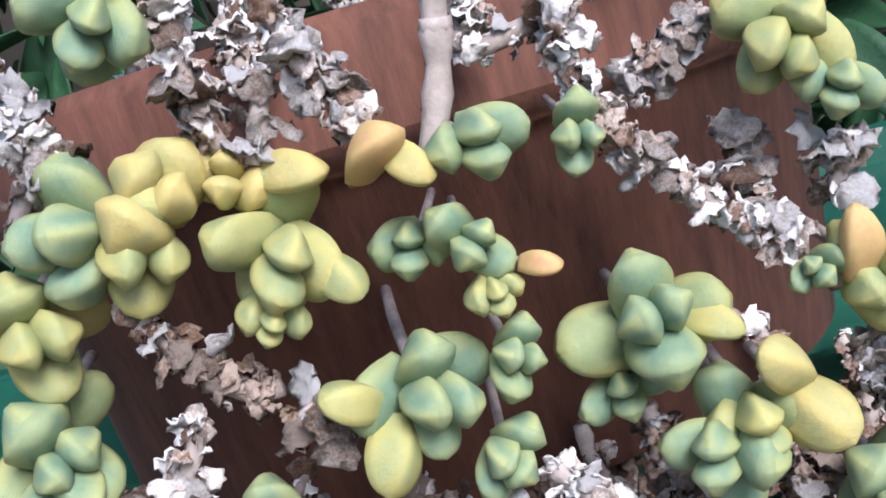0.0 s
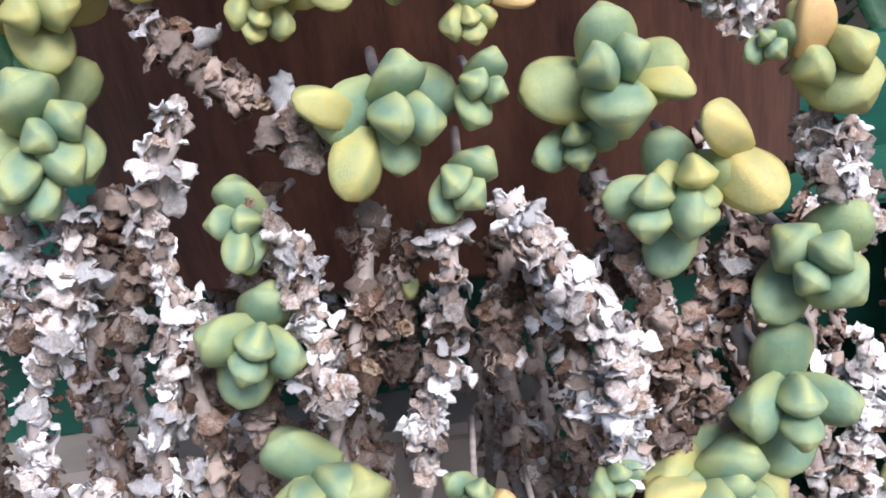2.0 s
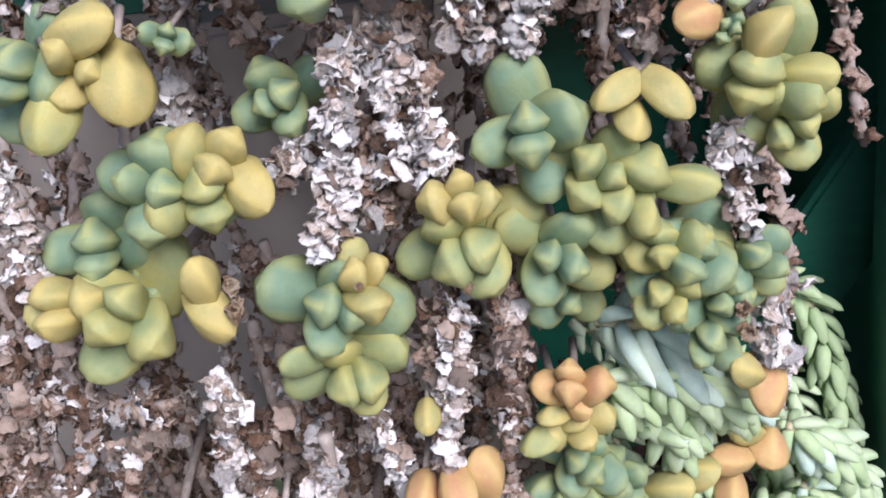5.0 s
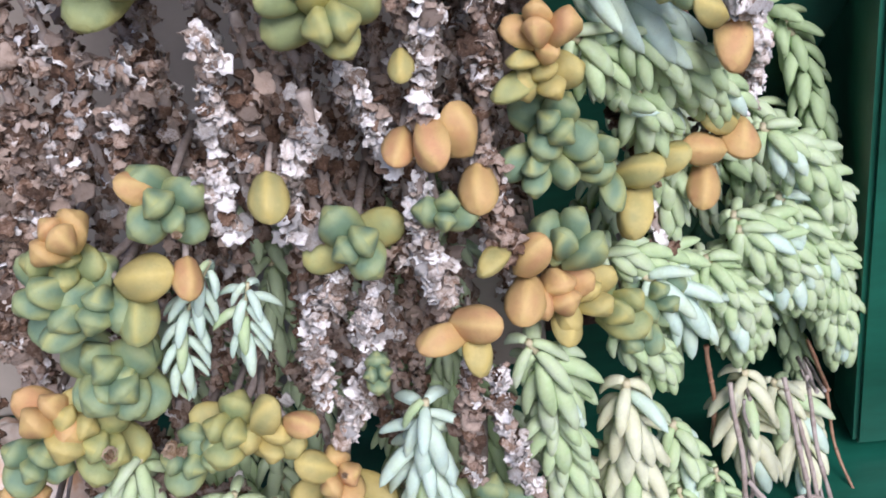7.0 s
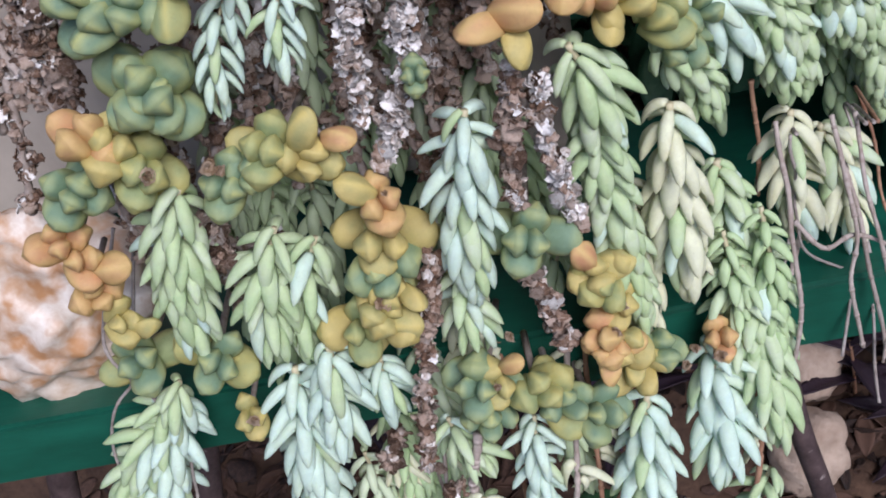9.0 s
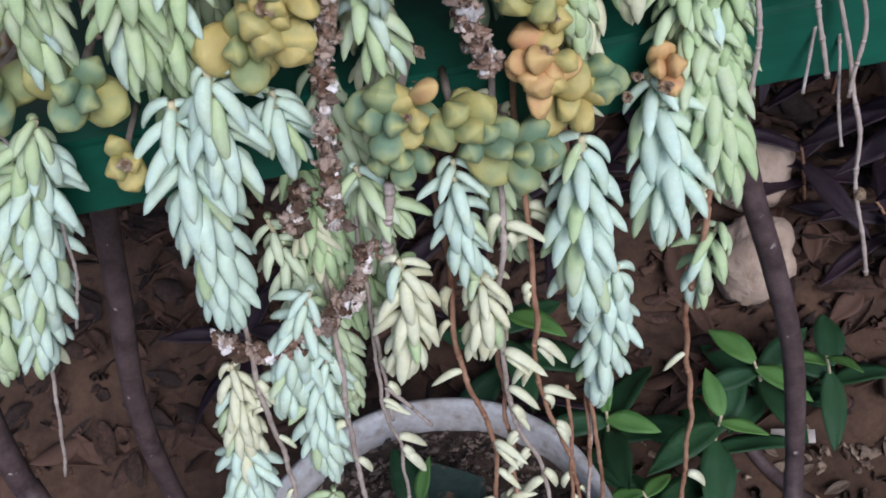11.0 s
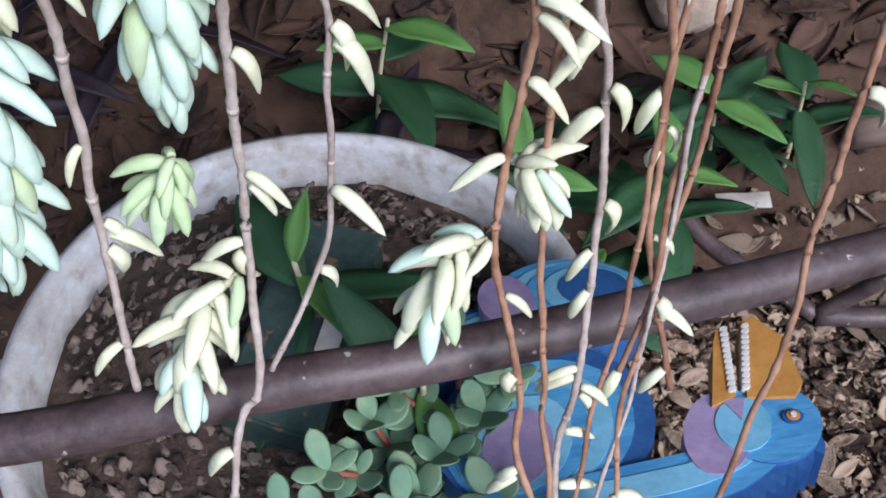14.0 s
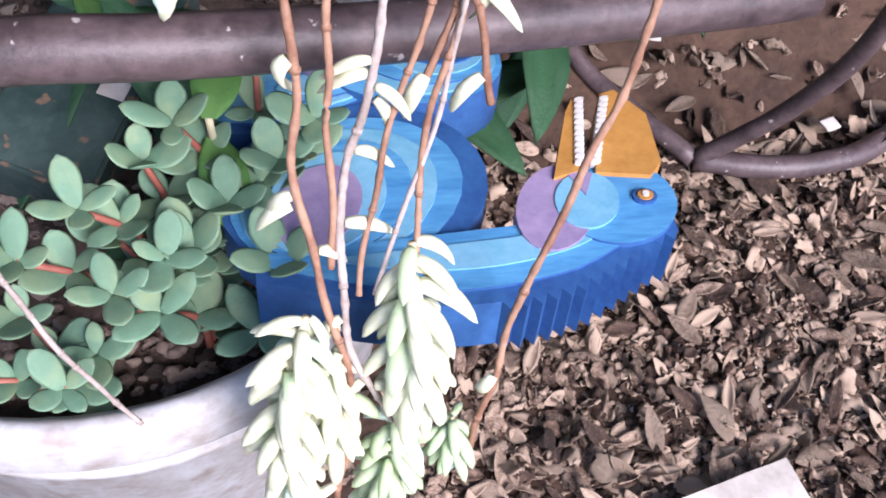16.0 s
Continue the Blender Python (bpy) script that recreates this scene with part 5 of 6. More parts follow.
dry_stem([(0.046, 0.221, 1.384), (0.051, 0.221, 1.367), (0.047, 0.221, 1.346)], 1, 1.3)
dry_stem([(0.071, 0.222, 1.385), (0.067, 0.221, 1.371), (0.066, 0.222, 1.357)], 0, 0.9)
dry_stem([(0.087, 0.234, 1.387), (0.082, 0.233, 1.372), (0.087, 0.233, 1.352)], 0, 1)
dry_stem([(0.071, 0.223, 1.319), (0.074, 0.223, 1.298), (0.076, 0.222, 1.283)], 0, 0.9)
dry_stem([(-0.145, 0.216, 1.335), (-0.141, 0.215, 1.318), (-0.145, 0.216, 1.294)], 0, 1.4)
dry_stem([(-0.088, 0.226, 1.353), (-0.091, 0.225, 1.332)], 0, 0.8)
dry_stem([(-0.056, 0.223, 1.329), (-0.061, 0.222, 1.318)], 0, 1.3)
dry_stem([(-0.034, 0.227, 1.335), (-0.036, 0.226, 1.31), (-0.032, 0.225, 1.298)], 1, 1)
dry_stem([(-0.015, 0.217, 1.273), (-0.018, 0.216, 1.245), (-0.026, 0.217, 1.209), (-0.032, 0.216, 1.172), (-0.028, 0.217, 1.134)], 0, 1.1)
dry_stem([(0.001, 0.218, 1.274), (0, 0.219, 1.241), (-0.005, 0.224, 1.202), (-0.005, 0.226, 1.172), (-0.004, 0.227, 1.148)], 1, 1.2)
dry_stem([(-0.018, 0.223, 1.279), (-0.024, 0.223, 1.257), (-0.022, 0.222, 1.236)], 1, 1.2)
dry_stem([(-0.093, 0.216, 1.255), (-0.097, 0.217, 1.228), (-0.102, 0.215, 1.206), (-0.103, 0.215, 1.177)], 0, 1.1)
dry_stem([(-0.065, 0.221, 1.228), (-0.067, 0.221, 1.207), (-0.084, 0.221, 1.19), (-0.072, 0.223, 1.168)], 0, 0.9)
dry_stem([(-0.049, 0.226, 1.23), (-0.043, 0.226, 1.206), (-0.04, 0.227, 1.191)], 0, 0.9)
dry_stem([(-0.068, 0.22, 1.153), (-0.084, 0.223, 1.125), (-0.089, 0.229, 1.081)], 0, 1.2)
dry_stem([(-0.058, 0.222, 1.14), (-0.066, 0.225, 1.11)], 0, 1)
dry_stem([(-0.162, 0.226, 1.252), (-0.141, 0.226, 1.245), (-0.111, 0.226, 1.242)], 1, 1.2)
dry_stem([(-0.143, 0.225, 1.239), (-0.157, 0.226, 1.217), (-0.159, 0.226, 1.198)], 1, 1.2)
dry_stem([(-0.121, 0.225, 1.236), (-0.139, 0.227, 1.219), (-0.14, 0.225, 1.201)], 1, 1.2)
dry_stem([(-0.172, 0.226, 1.229), (-0.178, 0.227, 1.19)], 1, 1.2)
dry_stem([(-0.084, 0.227, 1.228), (-0.096, 0.226, 1.206), (-0.086, 0.226, 1.195)], 1, 1.2)
dry_stem([(0.084, 0.229, 1.262), (0.086, 0.232, 1.237), (0.108, 0.311, 1.177), (0.101, 0.307, 1.156)], 0, 1)
dry_stem([(-0.043, 0.223, 1.16), (-0.034, 0.222, 1.14), (-0.032, 0.227, 1.112)], 1, 1)
dry_stem([(-0.025, 0.222, 1.098), (-0.031, 0.228, 1.06), (-0.034, 0.233, 1.025)], 1, 1)
dry_stem([(-0.014, 0.228, 1.092), (-0.016, 0.231, 1.062), (-0.007, 0.244, 1.002)], 0, 1)
dry_stem([(-0.064, 0.222, 1.133), (-0.065, 0.225, 1.108), (-0.086, 0.233, 1.059)], 0, 1.1)
dry_stem([(-0.192, 0.226, 1.192), (-0.199, 0.226, 1.159), (-0.224, 0.229, 1.127)], 1, 1.2)
dry_stem([(-0.174, 0.228, 1.188), (-0.196, 0.228, 1.168), (-0.212, 0.232, 1.123)], 1, 1.2)
dry_stem([(-0.17, 0.231, 1.126), (-0.172, 0.233, 1.108), (-0.171, 0.237, 1.084)], 1, 1.2)
dry_stem([(-0.174, 0.236, 1.043), (-0.177, 0.24, 1.009)], 1, 1)
dry_stem([(-0.076, 0.235, 1.004), (-0.086, 0.236, 0.963), (-0.1, 0.238, 0.908), (-0.108, 0.239, 0.853)], 1, 1)
dry_stem([(-0.035, 0.24, 0.988), (-0.028, 0.241, 0.962), (-0.02, 0.242, 0.93)], 1, 1.6)
dry_stem([(-0.096, 0.24, 0.836), (-0.112, 0.24, 0.806), (-0.143, 0.242, 0.774), (-0.178, 0.243, 0.763), (-0.197, 0.242, 0.783)], 1, 1.1)
dry_stem([(-0.123, 0.26, 0.865), (-0.139, 0.259, 0.837)], 1, 1.2)
dry_stem([(-0.121, 0.228, 1.492), (-0.122, 0.228, 1.477), (-0.131, 0.229, 1.457)], 0, 1.1)
dry_stem([(-0.098, 0.235, 1.493), (-0.104, 0.236, 1.481), (-0.1, 0.235, 1.469)], 1, 1.2)
dry_stem([(-0.094, 0.237, 1.48), (-0.098, 0.235, 1.466), (-0.107, 0.236, 1.454)], 1, 1.2)
dry_stem([(-0.06, 0.242, 1.483), (-0.069, 0.241, 1.466), (-0.067, 0.241, 1.453)], 1, 1.2)
dry_stem([(-0.026, 0.242, 1.469), (-0.032, 0.242, 1.454), (-0.035, 0.241, 1.442)], 1, 1.2)
dry_stem([(0, 0.242, 1.465), (-0.005, 0.242, 1.447), (-0.005, 0.241, 1.431)], 1, 1.2)
dry_stem([(0.025, 0.239, 1.48), (0.027, 0.239, 1.462), (0.027, 0.24, 1.446)], 1, 1.2)
dry_stem([(0.086, 0.236, 1.483), (0.088, 0.235, 1.466), (0.086, 0.236, 1.453)], 0, 1.2)
dry_stem([(0.064, 0.241, 1.456), (0.057, 0.241, 1.442), (0.058, 0.241, 1.422)], 1, 1.2)
burro_tail([(-0.227, 0.238, 0.934), (-0.265, 0.24, 0.851), (-0.303, 0.243, 0.772)], 1, 0)
burro_tail([(-0.224, 0.237, 0.942), (-0.287, 0.239, 0.855), (-0.326, 0.243, 0.77)], 0.9, 1)
burro_tail([(-0.138, 0.231, 0.96), (-0.14, 0.231, 0.935), (-0.149, 0.233, 0.894)], 1, 0)
burro_tail([(-0.163, 0.241, 0.939), (-0.171, 0.242, 0.868), (-0.184, 0.246, 0.792)], 1.2, 0)
burro_tail([(0.015, 0.252, 0.88), (0.011, 0.246, 0.834), (0.009, 0.242, 0.774)], 1.1, 0)
burro_tail([(0.026, 0.243, 0.799), (0.018, 0.247, 0.753), (0.009, 0.252, 0.682)], 0.9, 0)
burro_tail([(0.078, 0.303, 0.947), (0.08, 0.284, 0.898), (0.083, 0.257, 0.837)], 1.1, 1)
burro_tail([(0.05, 0.273, 0.894), (0.055, 0.263, 0.852), (0.05, 0.251, 0.818)], 1.1, 0)
burro_tail([(-0.182, 0.23, 1.043), (-0.198, 0.234, 1.009), (-0.204, 0.238, 0.97)], 0.9, 1)
burro_tail([(-0.144, 0.232, 1.033), (-0.158, 0.235, 1.001), (-0.167, 0.236, 0.961)], 0.9, 1)
burro_tail([(-0.129, 0.239, 1.02), (-0.146, 0.242, 0.985), (-0.153, 0.243, 0.953)], 0.8, 1)
burro_tail([(-0.046, 0.224, 1.083), (-0.054, 0.231, 1.043), (-0.061, 0.236, 0.985)], 0.9, 0)
burro_tail([(-0.045, 0.239, 0.887), (-0.048, 0.239, 0.851), (-0.047, 0.24, 0.814)], 0.7, 0)
burro_tail([(-0.082, 0.234, 0.831), (-0.082, 0.235, 0.802), (-0.094, 0.238, 0.745)], 0.8, 2)
burro_tail([(0.08, 0.255, 0.809), (0.072, 0.252, 0.792), (0.067, 0.253, 0.763)], 0.7, 1)
burro_tail([(-0.044, 0.24, 0.814), (-0.045, 0.242, 0.783), (-0.053, 0.244, 0.747)], 0.7, 2)
burro_tail([(-0.136, 0.245, 0.804), (-0.155, 0.248, 0.759), (-0.181, 0.252, 0.7)], 0.9, 0)
burro_tail([(-0.14, 0.251, 0.747), (-0.16, 0.253, 0.694), (-0.171, 0.26, 0.614)], 0.9, 0)
burro_tail([(-0.199, 0.251, 0.745), (-0.209, 0.253, 0.696), (-0.227, 0.258, 0.624)], 0.8, 2)
burro_tail([(-0.063, 0.246, 0.986), (-0.069, 0.246, 0.969), (-0.064, 0.248, 0.944)], 0.7, 1)
burro_tail([(-0.093, 0.249, 0.882), (-0.09, 0.249, 0.869), (-0.079, 0.249, 0.846)], 0.7, 1)
burro_tail([(-0.12, 0.25, 0.931), (-0.122, 0.251, 0.901)], 0.8, 0)
burro_tail([(0.005, 0.244, 1.067), (0.007, 0.25, 1.032), (0.013, 0.259, 0.975), (0.02, 0.261, 0.926)], 1.1, 1)
burro_tail([(0.04, 0.267, 1.047), (0.041, 0.274, 1.002), (0.043, 0.274, 0.938)], 1.1, 2)
burro_tail([(0.063, 0.294, 0.995), (0.071, 0.299, 0.948), (0.079, 0.285, 0.902), (0.084, 0.269, 0.861)], 1.2, 1)
burro_tail([(0.105, 0.323, 1), (0.105, 0.323, 0.966), (0.113, 0.32, 0.933)], 1, 2)
burro_tail([(0.122, 0.334, 0.982), (0.137, 0.342, 0.944), (0.14, 0.329, 0.921)], 1, 2)
burro_tail([(0.052, 0.273, 1.1), (0.068, 0.287, 1.079), (0.073, 0.293, 1.056)], 0.9, 0)
burro_tail([(0.082, 0.295, 1.092), (0.094, 0.306, 1.061), (0.101, 0.318, 1.017)], 1, 1)
burro_tail([(0.098, 0.3, 1.102), (0.12, 0.319, 1.074), (0.129, 0.329, 1.04)], 1.1, 1)
burro_tail([(0.121, 0.323, 1.104), (0.152, 0.355, 1.035), (0.164, 0.366, 0.966)], 1.1, 1)
burro_tail([(0.037, 0.265, 1.079), (0.053, 0.278, 1.056), (0.061, 0.289, 1.029)], 0.9, 1)
burro_tail([(-0.118, 0.225, 1.162), (-0.136, 0.226, 1.135), (-0.147, 0.226, 1.103)], 0.42, 0)
burro_tail([(-0.106, 0.225, 1.150), (-0.110, 0.226, 1.138), (-0.114, 0.226, 1.117)], 0.42, 0)
burro_tail([(-0.178, 0.227, 1.064), (-0.194, 0.232, 1.029), (-0.201, 0.236, 0.986)], 0.9, 1)
burro_tail([(-0.001, 0.236, 1.099), (0.004, 0.241, 1.084), (0.009, 0.249, 1.057)], 0.9, 1)
burro_tail([(0.028, 0.231, 1.232), (0.038, 0.241, 1.219), (0.046, 0.254, 1.203)], 0.9, 1)
burro_tail([(0.048, 0.233, 1.228), (0.07, 0.26, 1.204), (0.097, 0.3, 1.162)], 1, 1)
burro_tail([(0.043, 0.251, 1.192), (0.052, 0.253, 1.197), (0.059, 0.272, 1.167)], 0.9, 1)
burro_tail([(0.11, 0.307, 1.149), (0.139, 0.331, 1.11), (0.162, 0.352, 1.061)], 1.1, 1)
burro_tail([(0.096, 0.302, 1.109), (0.128, 0.329, 1.067), (0.148, 0.349, 1.019)], 1.1, 1)
burro_tail([(0.131, 0.332, 1.085), (0.159, 0.359, 1.028), (0.171, 0.364, 0.968)], 1, 1)
burro_tail([(0.034, 0.268, 1.117), (0.066, 0.294, 1.094), (0.086, 0.313, 1.047)], 1, 1)
burro_tail([(0.08, 0.303, 1.089), (0.105, 0.326, 1.052), (0.116, 0.339, 1.004)], 1, 1)
burro_tail([(0.06, 0.267, 1.199), (0.064, 0.286, 1.163), (0.067, 0.294, 1.107)], 1, 1)
burro_tail([(-0.002, 0.247, 1.082), (0.009, 0.258, 1.058), (0.003, 0.257, 1.032)], 0.9, 1)
burro_tail([(0.029, 0.24, 1.249), (0.046, 0.24, 1.244), (0.067, 0.26, 1.22)], 0.9, 0)
burro_tail([(-0.218, 0.25, 0.669), (-0.223, 0.253, 0.635), (-0.242, 0.25, 0.559)], 1, 0)
burro_tail([(-0.164, 0.242, 0.546), (-0.18, 0.237, 0.534), (-0.195, 0.225, 0.493)], 0.8, 2)
burro_tail([(-0.075, 0.242, 0.545), (-0.089, 0.24, 0.543), (-0.101, 0.231, 0.512)], 0.8, 2)
burro_tail([(-0.063, 0.253, 0.571), (-0.056, 0.252, 0.568), (-0.053, 0.249, 0.558)], 0.6, 2)
burro_tail([(-0.067, 0.181, 0.393), (-0.075, 0.167, 0.367), (-0.075, 0.151, 0.275)], 0.9, 2)
burro_tail([(-0.029, 0.195, 0.415), (-0.029, 0.179, 0.39), (-0.026, 0.161, 0.338)], 0.9, 2)
burro_tail([(-0.034, 0.167, 0.332), (-0.035, 0.161, 0.306), (-0.04, 0.16, 0.238)], 0.7, 1)
burro_tail([(-0.058, 0.174, 0.373), (-0.059, 0.159, 0.317)], 0.7, 2)
burro_tail([(-0.01, 0.166, 0.324), (-0.011, 0.16, 0.301)], 0.5, 1)
burro_tail([(-0.175, 0.255, 0.595), (-0.185, 0.255, 0.576)], 0.5, 1)
bare_stem([(0.002, 0.221, 1.588), (-0.002, 0.222, 1.57), (-0.009, 0.221, 1.55)], 0.0032, 0, 0)
bare_stem([(-0.077, 0.24, 0.878), (-0.085, 0.239, 0.838), (-0.085, 0.241, 0.804)], 0.0025, 0, 0)
bare_stem([(-0.136, 0.245, 0.731), (-0.146, 0.25, 0.663), (-0.157, 0.252, 0.57), (-0.167, 0.229, 0.493), (-0.176, 0.224, 0.475), (-0.2, 0.19, 0.402)], 0.0018, 0, 9)
bare_stem([(-0.187, 0.245, 0.727), (-0.194, 0.252, 0.65), (-0.206, 0.251, 0.565), (-0.212, 0.231, 0.498)], 0.0018, 0, 10)
bare_stem([(-0.115, 0.25, 0.732), (-0.121, 0.253, 0.681), (-0.121, 0.257, 0.63), (-0.133, 0.249, 0.544), (-0.161, 0.234, 0.495)], 0.0013, 0, 8)
bare_stem([(-0.066, 0.247, 0.731), (-0.059, 0.251, 0.638), (-0.071, 0.247, 0.549), (-0.067, 0.222, 0.473), (-0.07, 0.211, 0.44), (-0.062, 0.192, 0.405), (-0.052, 0.168, 0.35), (-0.058, 0.156, 0.256)], 0.0017, 1, 14)
bare_stem([(-0.028, 0.241, 0.832), (-0.038, 0.243, 0.775), (-0.043, 0.249, 0.667), (-0.031, 0.256, 0.58), (-0.041, 0.223, 0.474), (-0.053, 0.208, 0.433), (-0.052, 0.178, 0.378), (-0.036, 0.164, 0.333)], 0.0017, 0, 22)
bare_stem([(-0.018, 0.243, 0.784), (-0.024, 0.247, 0.701), (-0.011, 0.255, 0.588), (-0.014, 0.241, 0.531), (-0.002, 0.219, 0.46)], 0.0016, 1, 15)
bare_stem([(0.004, 0.253, 0.671), (0.005, 0.256, 0.565), (-0.01, 0.239, 0.511), (-0.025, 0.223, 0.46)], 0.0015, 1, 2)
bare_stem([(0.073, 0.252, 0.815), (0.062, 0.249, 0.75), (0.064, 0.253, 0.67), (0.062, 0.258, 0.602), (0.052, 0.24, 0.517), (0.048, 0.227, 0.475), (0.036, 0.213, 0.436), (0.016, 0.19, 0.396), (0.003, 0.169, 0.336), (-0.001, 0.16, 0.299)], 0.0017, 1, 4)
bare_stem([(-0.046, 0.262, 0.72), (-0.050, 0.256, 0.62), (-0.054, 0.248, 0.552), (-0.056, 0.221, 0.468), (-0.056, 0.216, 0.448), (-0.057, 0.192, 0.405)], 0.0015, 1, 0)
bare_stem([(0.006, 0.262, 0.70), (-0.004, 0.249, 0.58), (-0.015, 0.228, 0.487), (-0.023, 0.217, 0.453), (-0.027, 0.193, 0.409)], 0.0014, 1, 0)
bare_stem([(-0.008, 0.260, 0.68), (-0.015, 0.248, 0.58), (-0.023, 0.231, 0.495), (-0.034, 0.219, 0.462), (-0.044, 0.2, 0.42), (-0.047, 0.187, 0.395)], 0.0013, 1, 0)
bare_stem([(0.004, 0.258, 0.66), (-0.006, 0.243, 0.55), (-0.018, 0.22, 0.463), (-0.032, 0.202, 0.422), (-0.043, 0.187, 0.395)], 0.0011, 0, 0)
bare_stem([(-0.177, 0.212, 0.405), (-0.172, 0.205, 0.393), (-0.158, 0.191, 0.364), (-0.135, 0.18, 0.316)], 0.0012, 0, 0)
bare_stem([(-0.311, 0.254, 0.741), (-0.351, 0.261, 0.638)], 0.0013, 0, 1)
bare_stem([(-0.108, 0.246, 0.778), (-0.114, 0.25, 0.716), (-0.118, 0.253, 0.674)], 0.0013, 0, 5)
bare_stem([(-0.115, 0.25, 0.71), (-0.105, 0.253, 0.688), (-0.096, 0.254, 0.662)], 0.0012, 0, 0)
bare_stem([(0.111, 0.328, 0.978), (0.104, 0.32, 0.942), (0.098, 0.303, 0.917), (0.091, 0.286, 0.891)], 0.001, 0, 0)
bare_stem([(0.108, 0.311, 0.921), (0.127, 0.31, 0.903), (0.16, 0.313, 0.888)], 0.0009, 0, 0)
bare_stem([(0.145, 0.352, 0.959), (0.143, 0.328, 0.917), (0.131, 0.301, 0.888), (0.123, 0.28, 0.862)], 0.001, 0, 0)
bare_stem([(0.149, 0.355, 0.953), (0.148, 0.327, 0.914), (0.143, 0.3, 0.879), (0.141, 0.27, 0.838)], 0.001, 0, 0)
bare_stem([(0.151, 0.355, 0.975), (0.16, 0.346, 0.929), (0.166, 0.326, 0.904)], 0.001, 1, 0)
bare_stem([(0.084, 0.315, 1.025), (0.089, 0.322, 0.981), (0.087, 0.321, 0.951)], 0.0013, 1, 0)
bare_stem([(-0.249, 0.237, 0.946), (-0.275, 0.238, 0.915), (-0.283, 0.239, 0.864)], 0.001, 0, 0)
bare_stem([(-0.238, 0.239, 0.9), (-0.247, 0.24, 0.847), (-0.268, 0.24, 0.801)], 0.001, 0, 0)
bare_stem([(0.135, 0.335, 0.96), (0.140, 0.30, 0.915), (0.147, 0.275, 0.86), (0.150, 0.266, 0.815), (0.158, 0.255, 0.756)], 0.0013, 0, 0)
bare_stem([(0.095, 0.315, 1.0), (0.097, 0.285, 0.96), (0.100, 0.276, 0.91), (0.095, 0.27, 0.865)], 0.0014, 0, 0)
bare_stem([(0.125, 0.32, 0.995), (0.128, 0.282, 0.954), (0.125, 0.275, 0.92), (0.131, 0.27, 0.88)], 0.0013, 0, 0)
bare_stem([(0.098, 0.286, 0.957), (0.112, 0.279, 0.941), (0.128, 0.281, 0.946), (0.153, 0.28, 0.931)], 0.0013, 0, 0)
bare_stem([(0.136, 0.32, 0.995), (0.138, 0.28, 0.95), (0.146, 0.275, 0.91), (0.142, 0.27, 0.868)], 0.0012, 0, 0)
bare_stem([(0.113, 0.327, 0.927), (0.096, 0.297, 0.887), (0.087, 0.26, 0.82)], 0.0016, 0, 0)
bare_stem([(-0.042, 0.237, 1.26), (-0.025, 0.236, 1.243), (-0.012, 0.239, 1.223)], 0.0012, 0, 0)
withered_flower((0.072, 0.206, 1.259), (-0.156, -0.92, 0.36), 0.0128)
withered_flower((-0.077, 0.2, 1.297), (0.291, -0.923, 0.253), 0.0143)
withered_flower((-0.181, 0.209, 1.083), (0.41, -0.754, 0.513), 0.0188)
withered_flower((-0.153, 0.208, 1.084), (0.359, -0.772, 0.524), 0.0171)
withered_flower((-0.15, 0.21, 1.08), (0.35, -0.771, 0.532), 0.0123)
withered_flower((-0.101, 0.221, 0.99), (0.218, -0.72, 0.659), 0.0163)
withered_flower((0.003, 0.237, 0.94), (0.01, -0.704, 0.71), 0.0145)
withered_flower((0.037, 0.25, 0.9), (-0.05, -0.679, 0.733), 0.0125)
withered_flower((0.055, 0.257, 0.898), (-0.079, -0.683, 0.726), 0.0158)
withered_flower((0.007, 0.24, 0.955), (-0.014, -0.82, 0.573), 0.0159)
withered_flower((0.042, 0.254, 0.908), (-0.079, -0.784, 0.616), 0.0130)
withered_flower((-0.186, 0.221, 0.923), (0.351, -0.725, 0.592), 0.0129)
withered_flower((-0.058, 0.221, 0.928), (0.117, -0.774, 0.622), 0.0094)
withered_flower((-0.047, 0.222, 0.959), (0.099, -0.807, 0.582), 0.0129)
withered_flower((-0.009, 0.201, 1.288), (0.052, -0.83, 0.555), 0.0098)
withered_flower((0.071, 0.206, 1.267), (-0.196, -0.79, 0.581), 0.0123)
withered_flower((-0.078, 0.2, 1.289), (0.273, -0.801, 0.533), 0.0152)
withered_flower((-0.087, 0.201, 1.373), (0.337, -0.895, 0.294), 0.0106)
withered_flower((-0.048, 0.199, 1.513), (0.198, -0.976, 0.091), 0.0074)
withered_flower((-0.055, 0.199, 1.492), (0.228, -0.957, 0.18), 0.0051)
withered_flower((-0.026, 0.201, 1.458), (0.099, -0.943, 0.317), 0.0091)
withered_flower((-0.035, 0.199, 1.45), (0.135, -0.928, 0.346), 0.0104)
withered_flower((-0.085, 0.212, 1.056), (0.208, -0.782, 0.588), 0.0073)
withered_flower((-0.117, 0.2, 1.189), (0.326, -0.882, 0.341), 0.0073)
withered_flower((-0.04, 0.2, 1.292), (0.156, -0.827, 0.54), 0.0065)
# this one stands for a pale withered leaf cluster on the hanging root
withered_flower((0.151, 0.262, 0.808), (-0.3, -0.6, -0.7), 0.0150)
withered_flower((0.153, 0.277, 0.931), (0.6, -0.7, 0.2), 0.0110)
withered_flower((0.058, 0.254, 1.156), (-0.093, -0.844, 0.529), 0.0092)

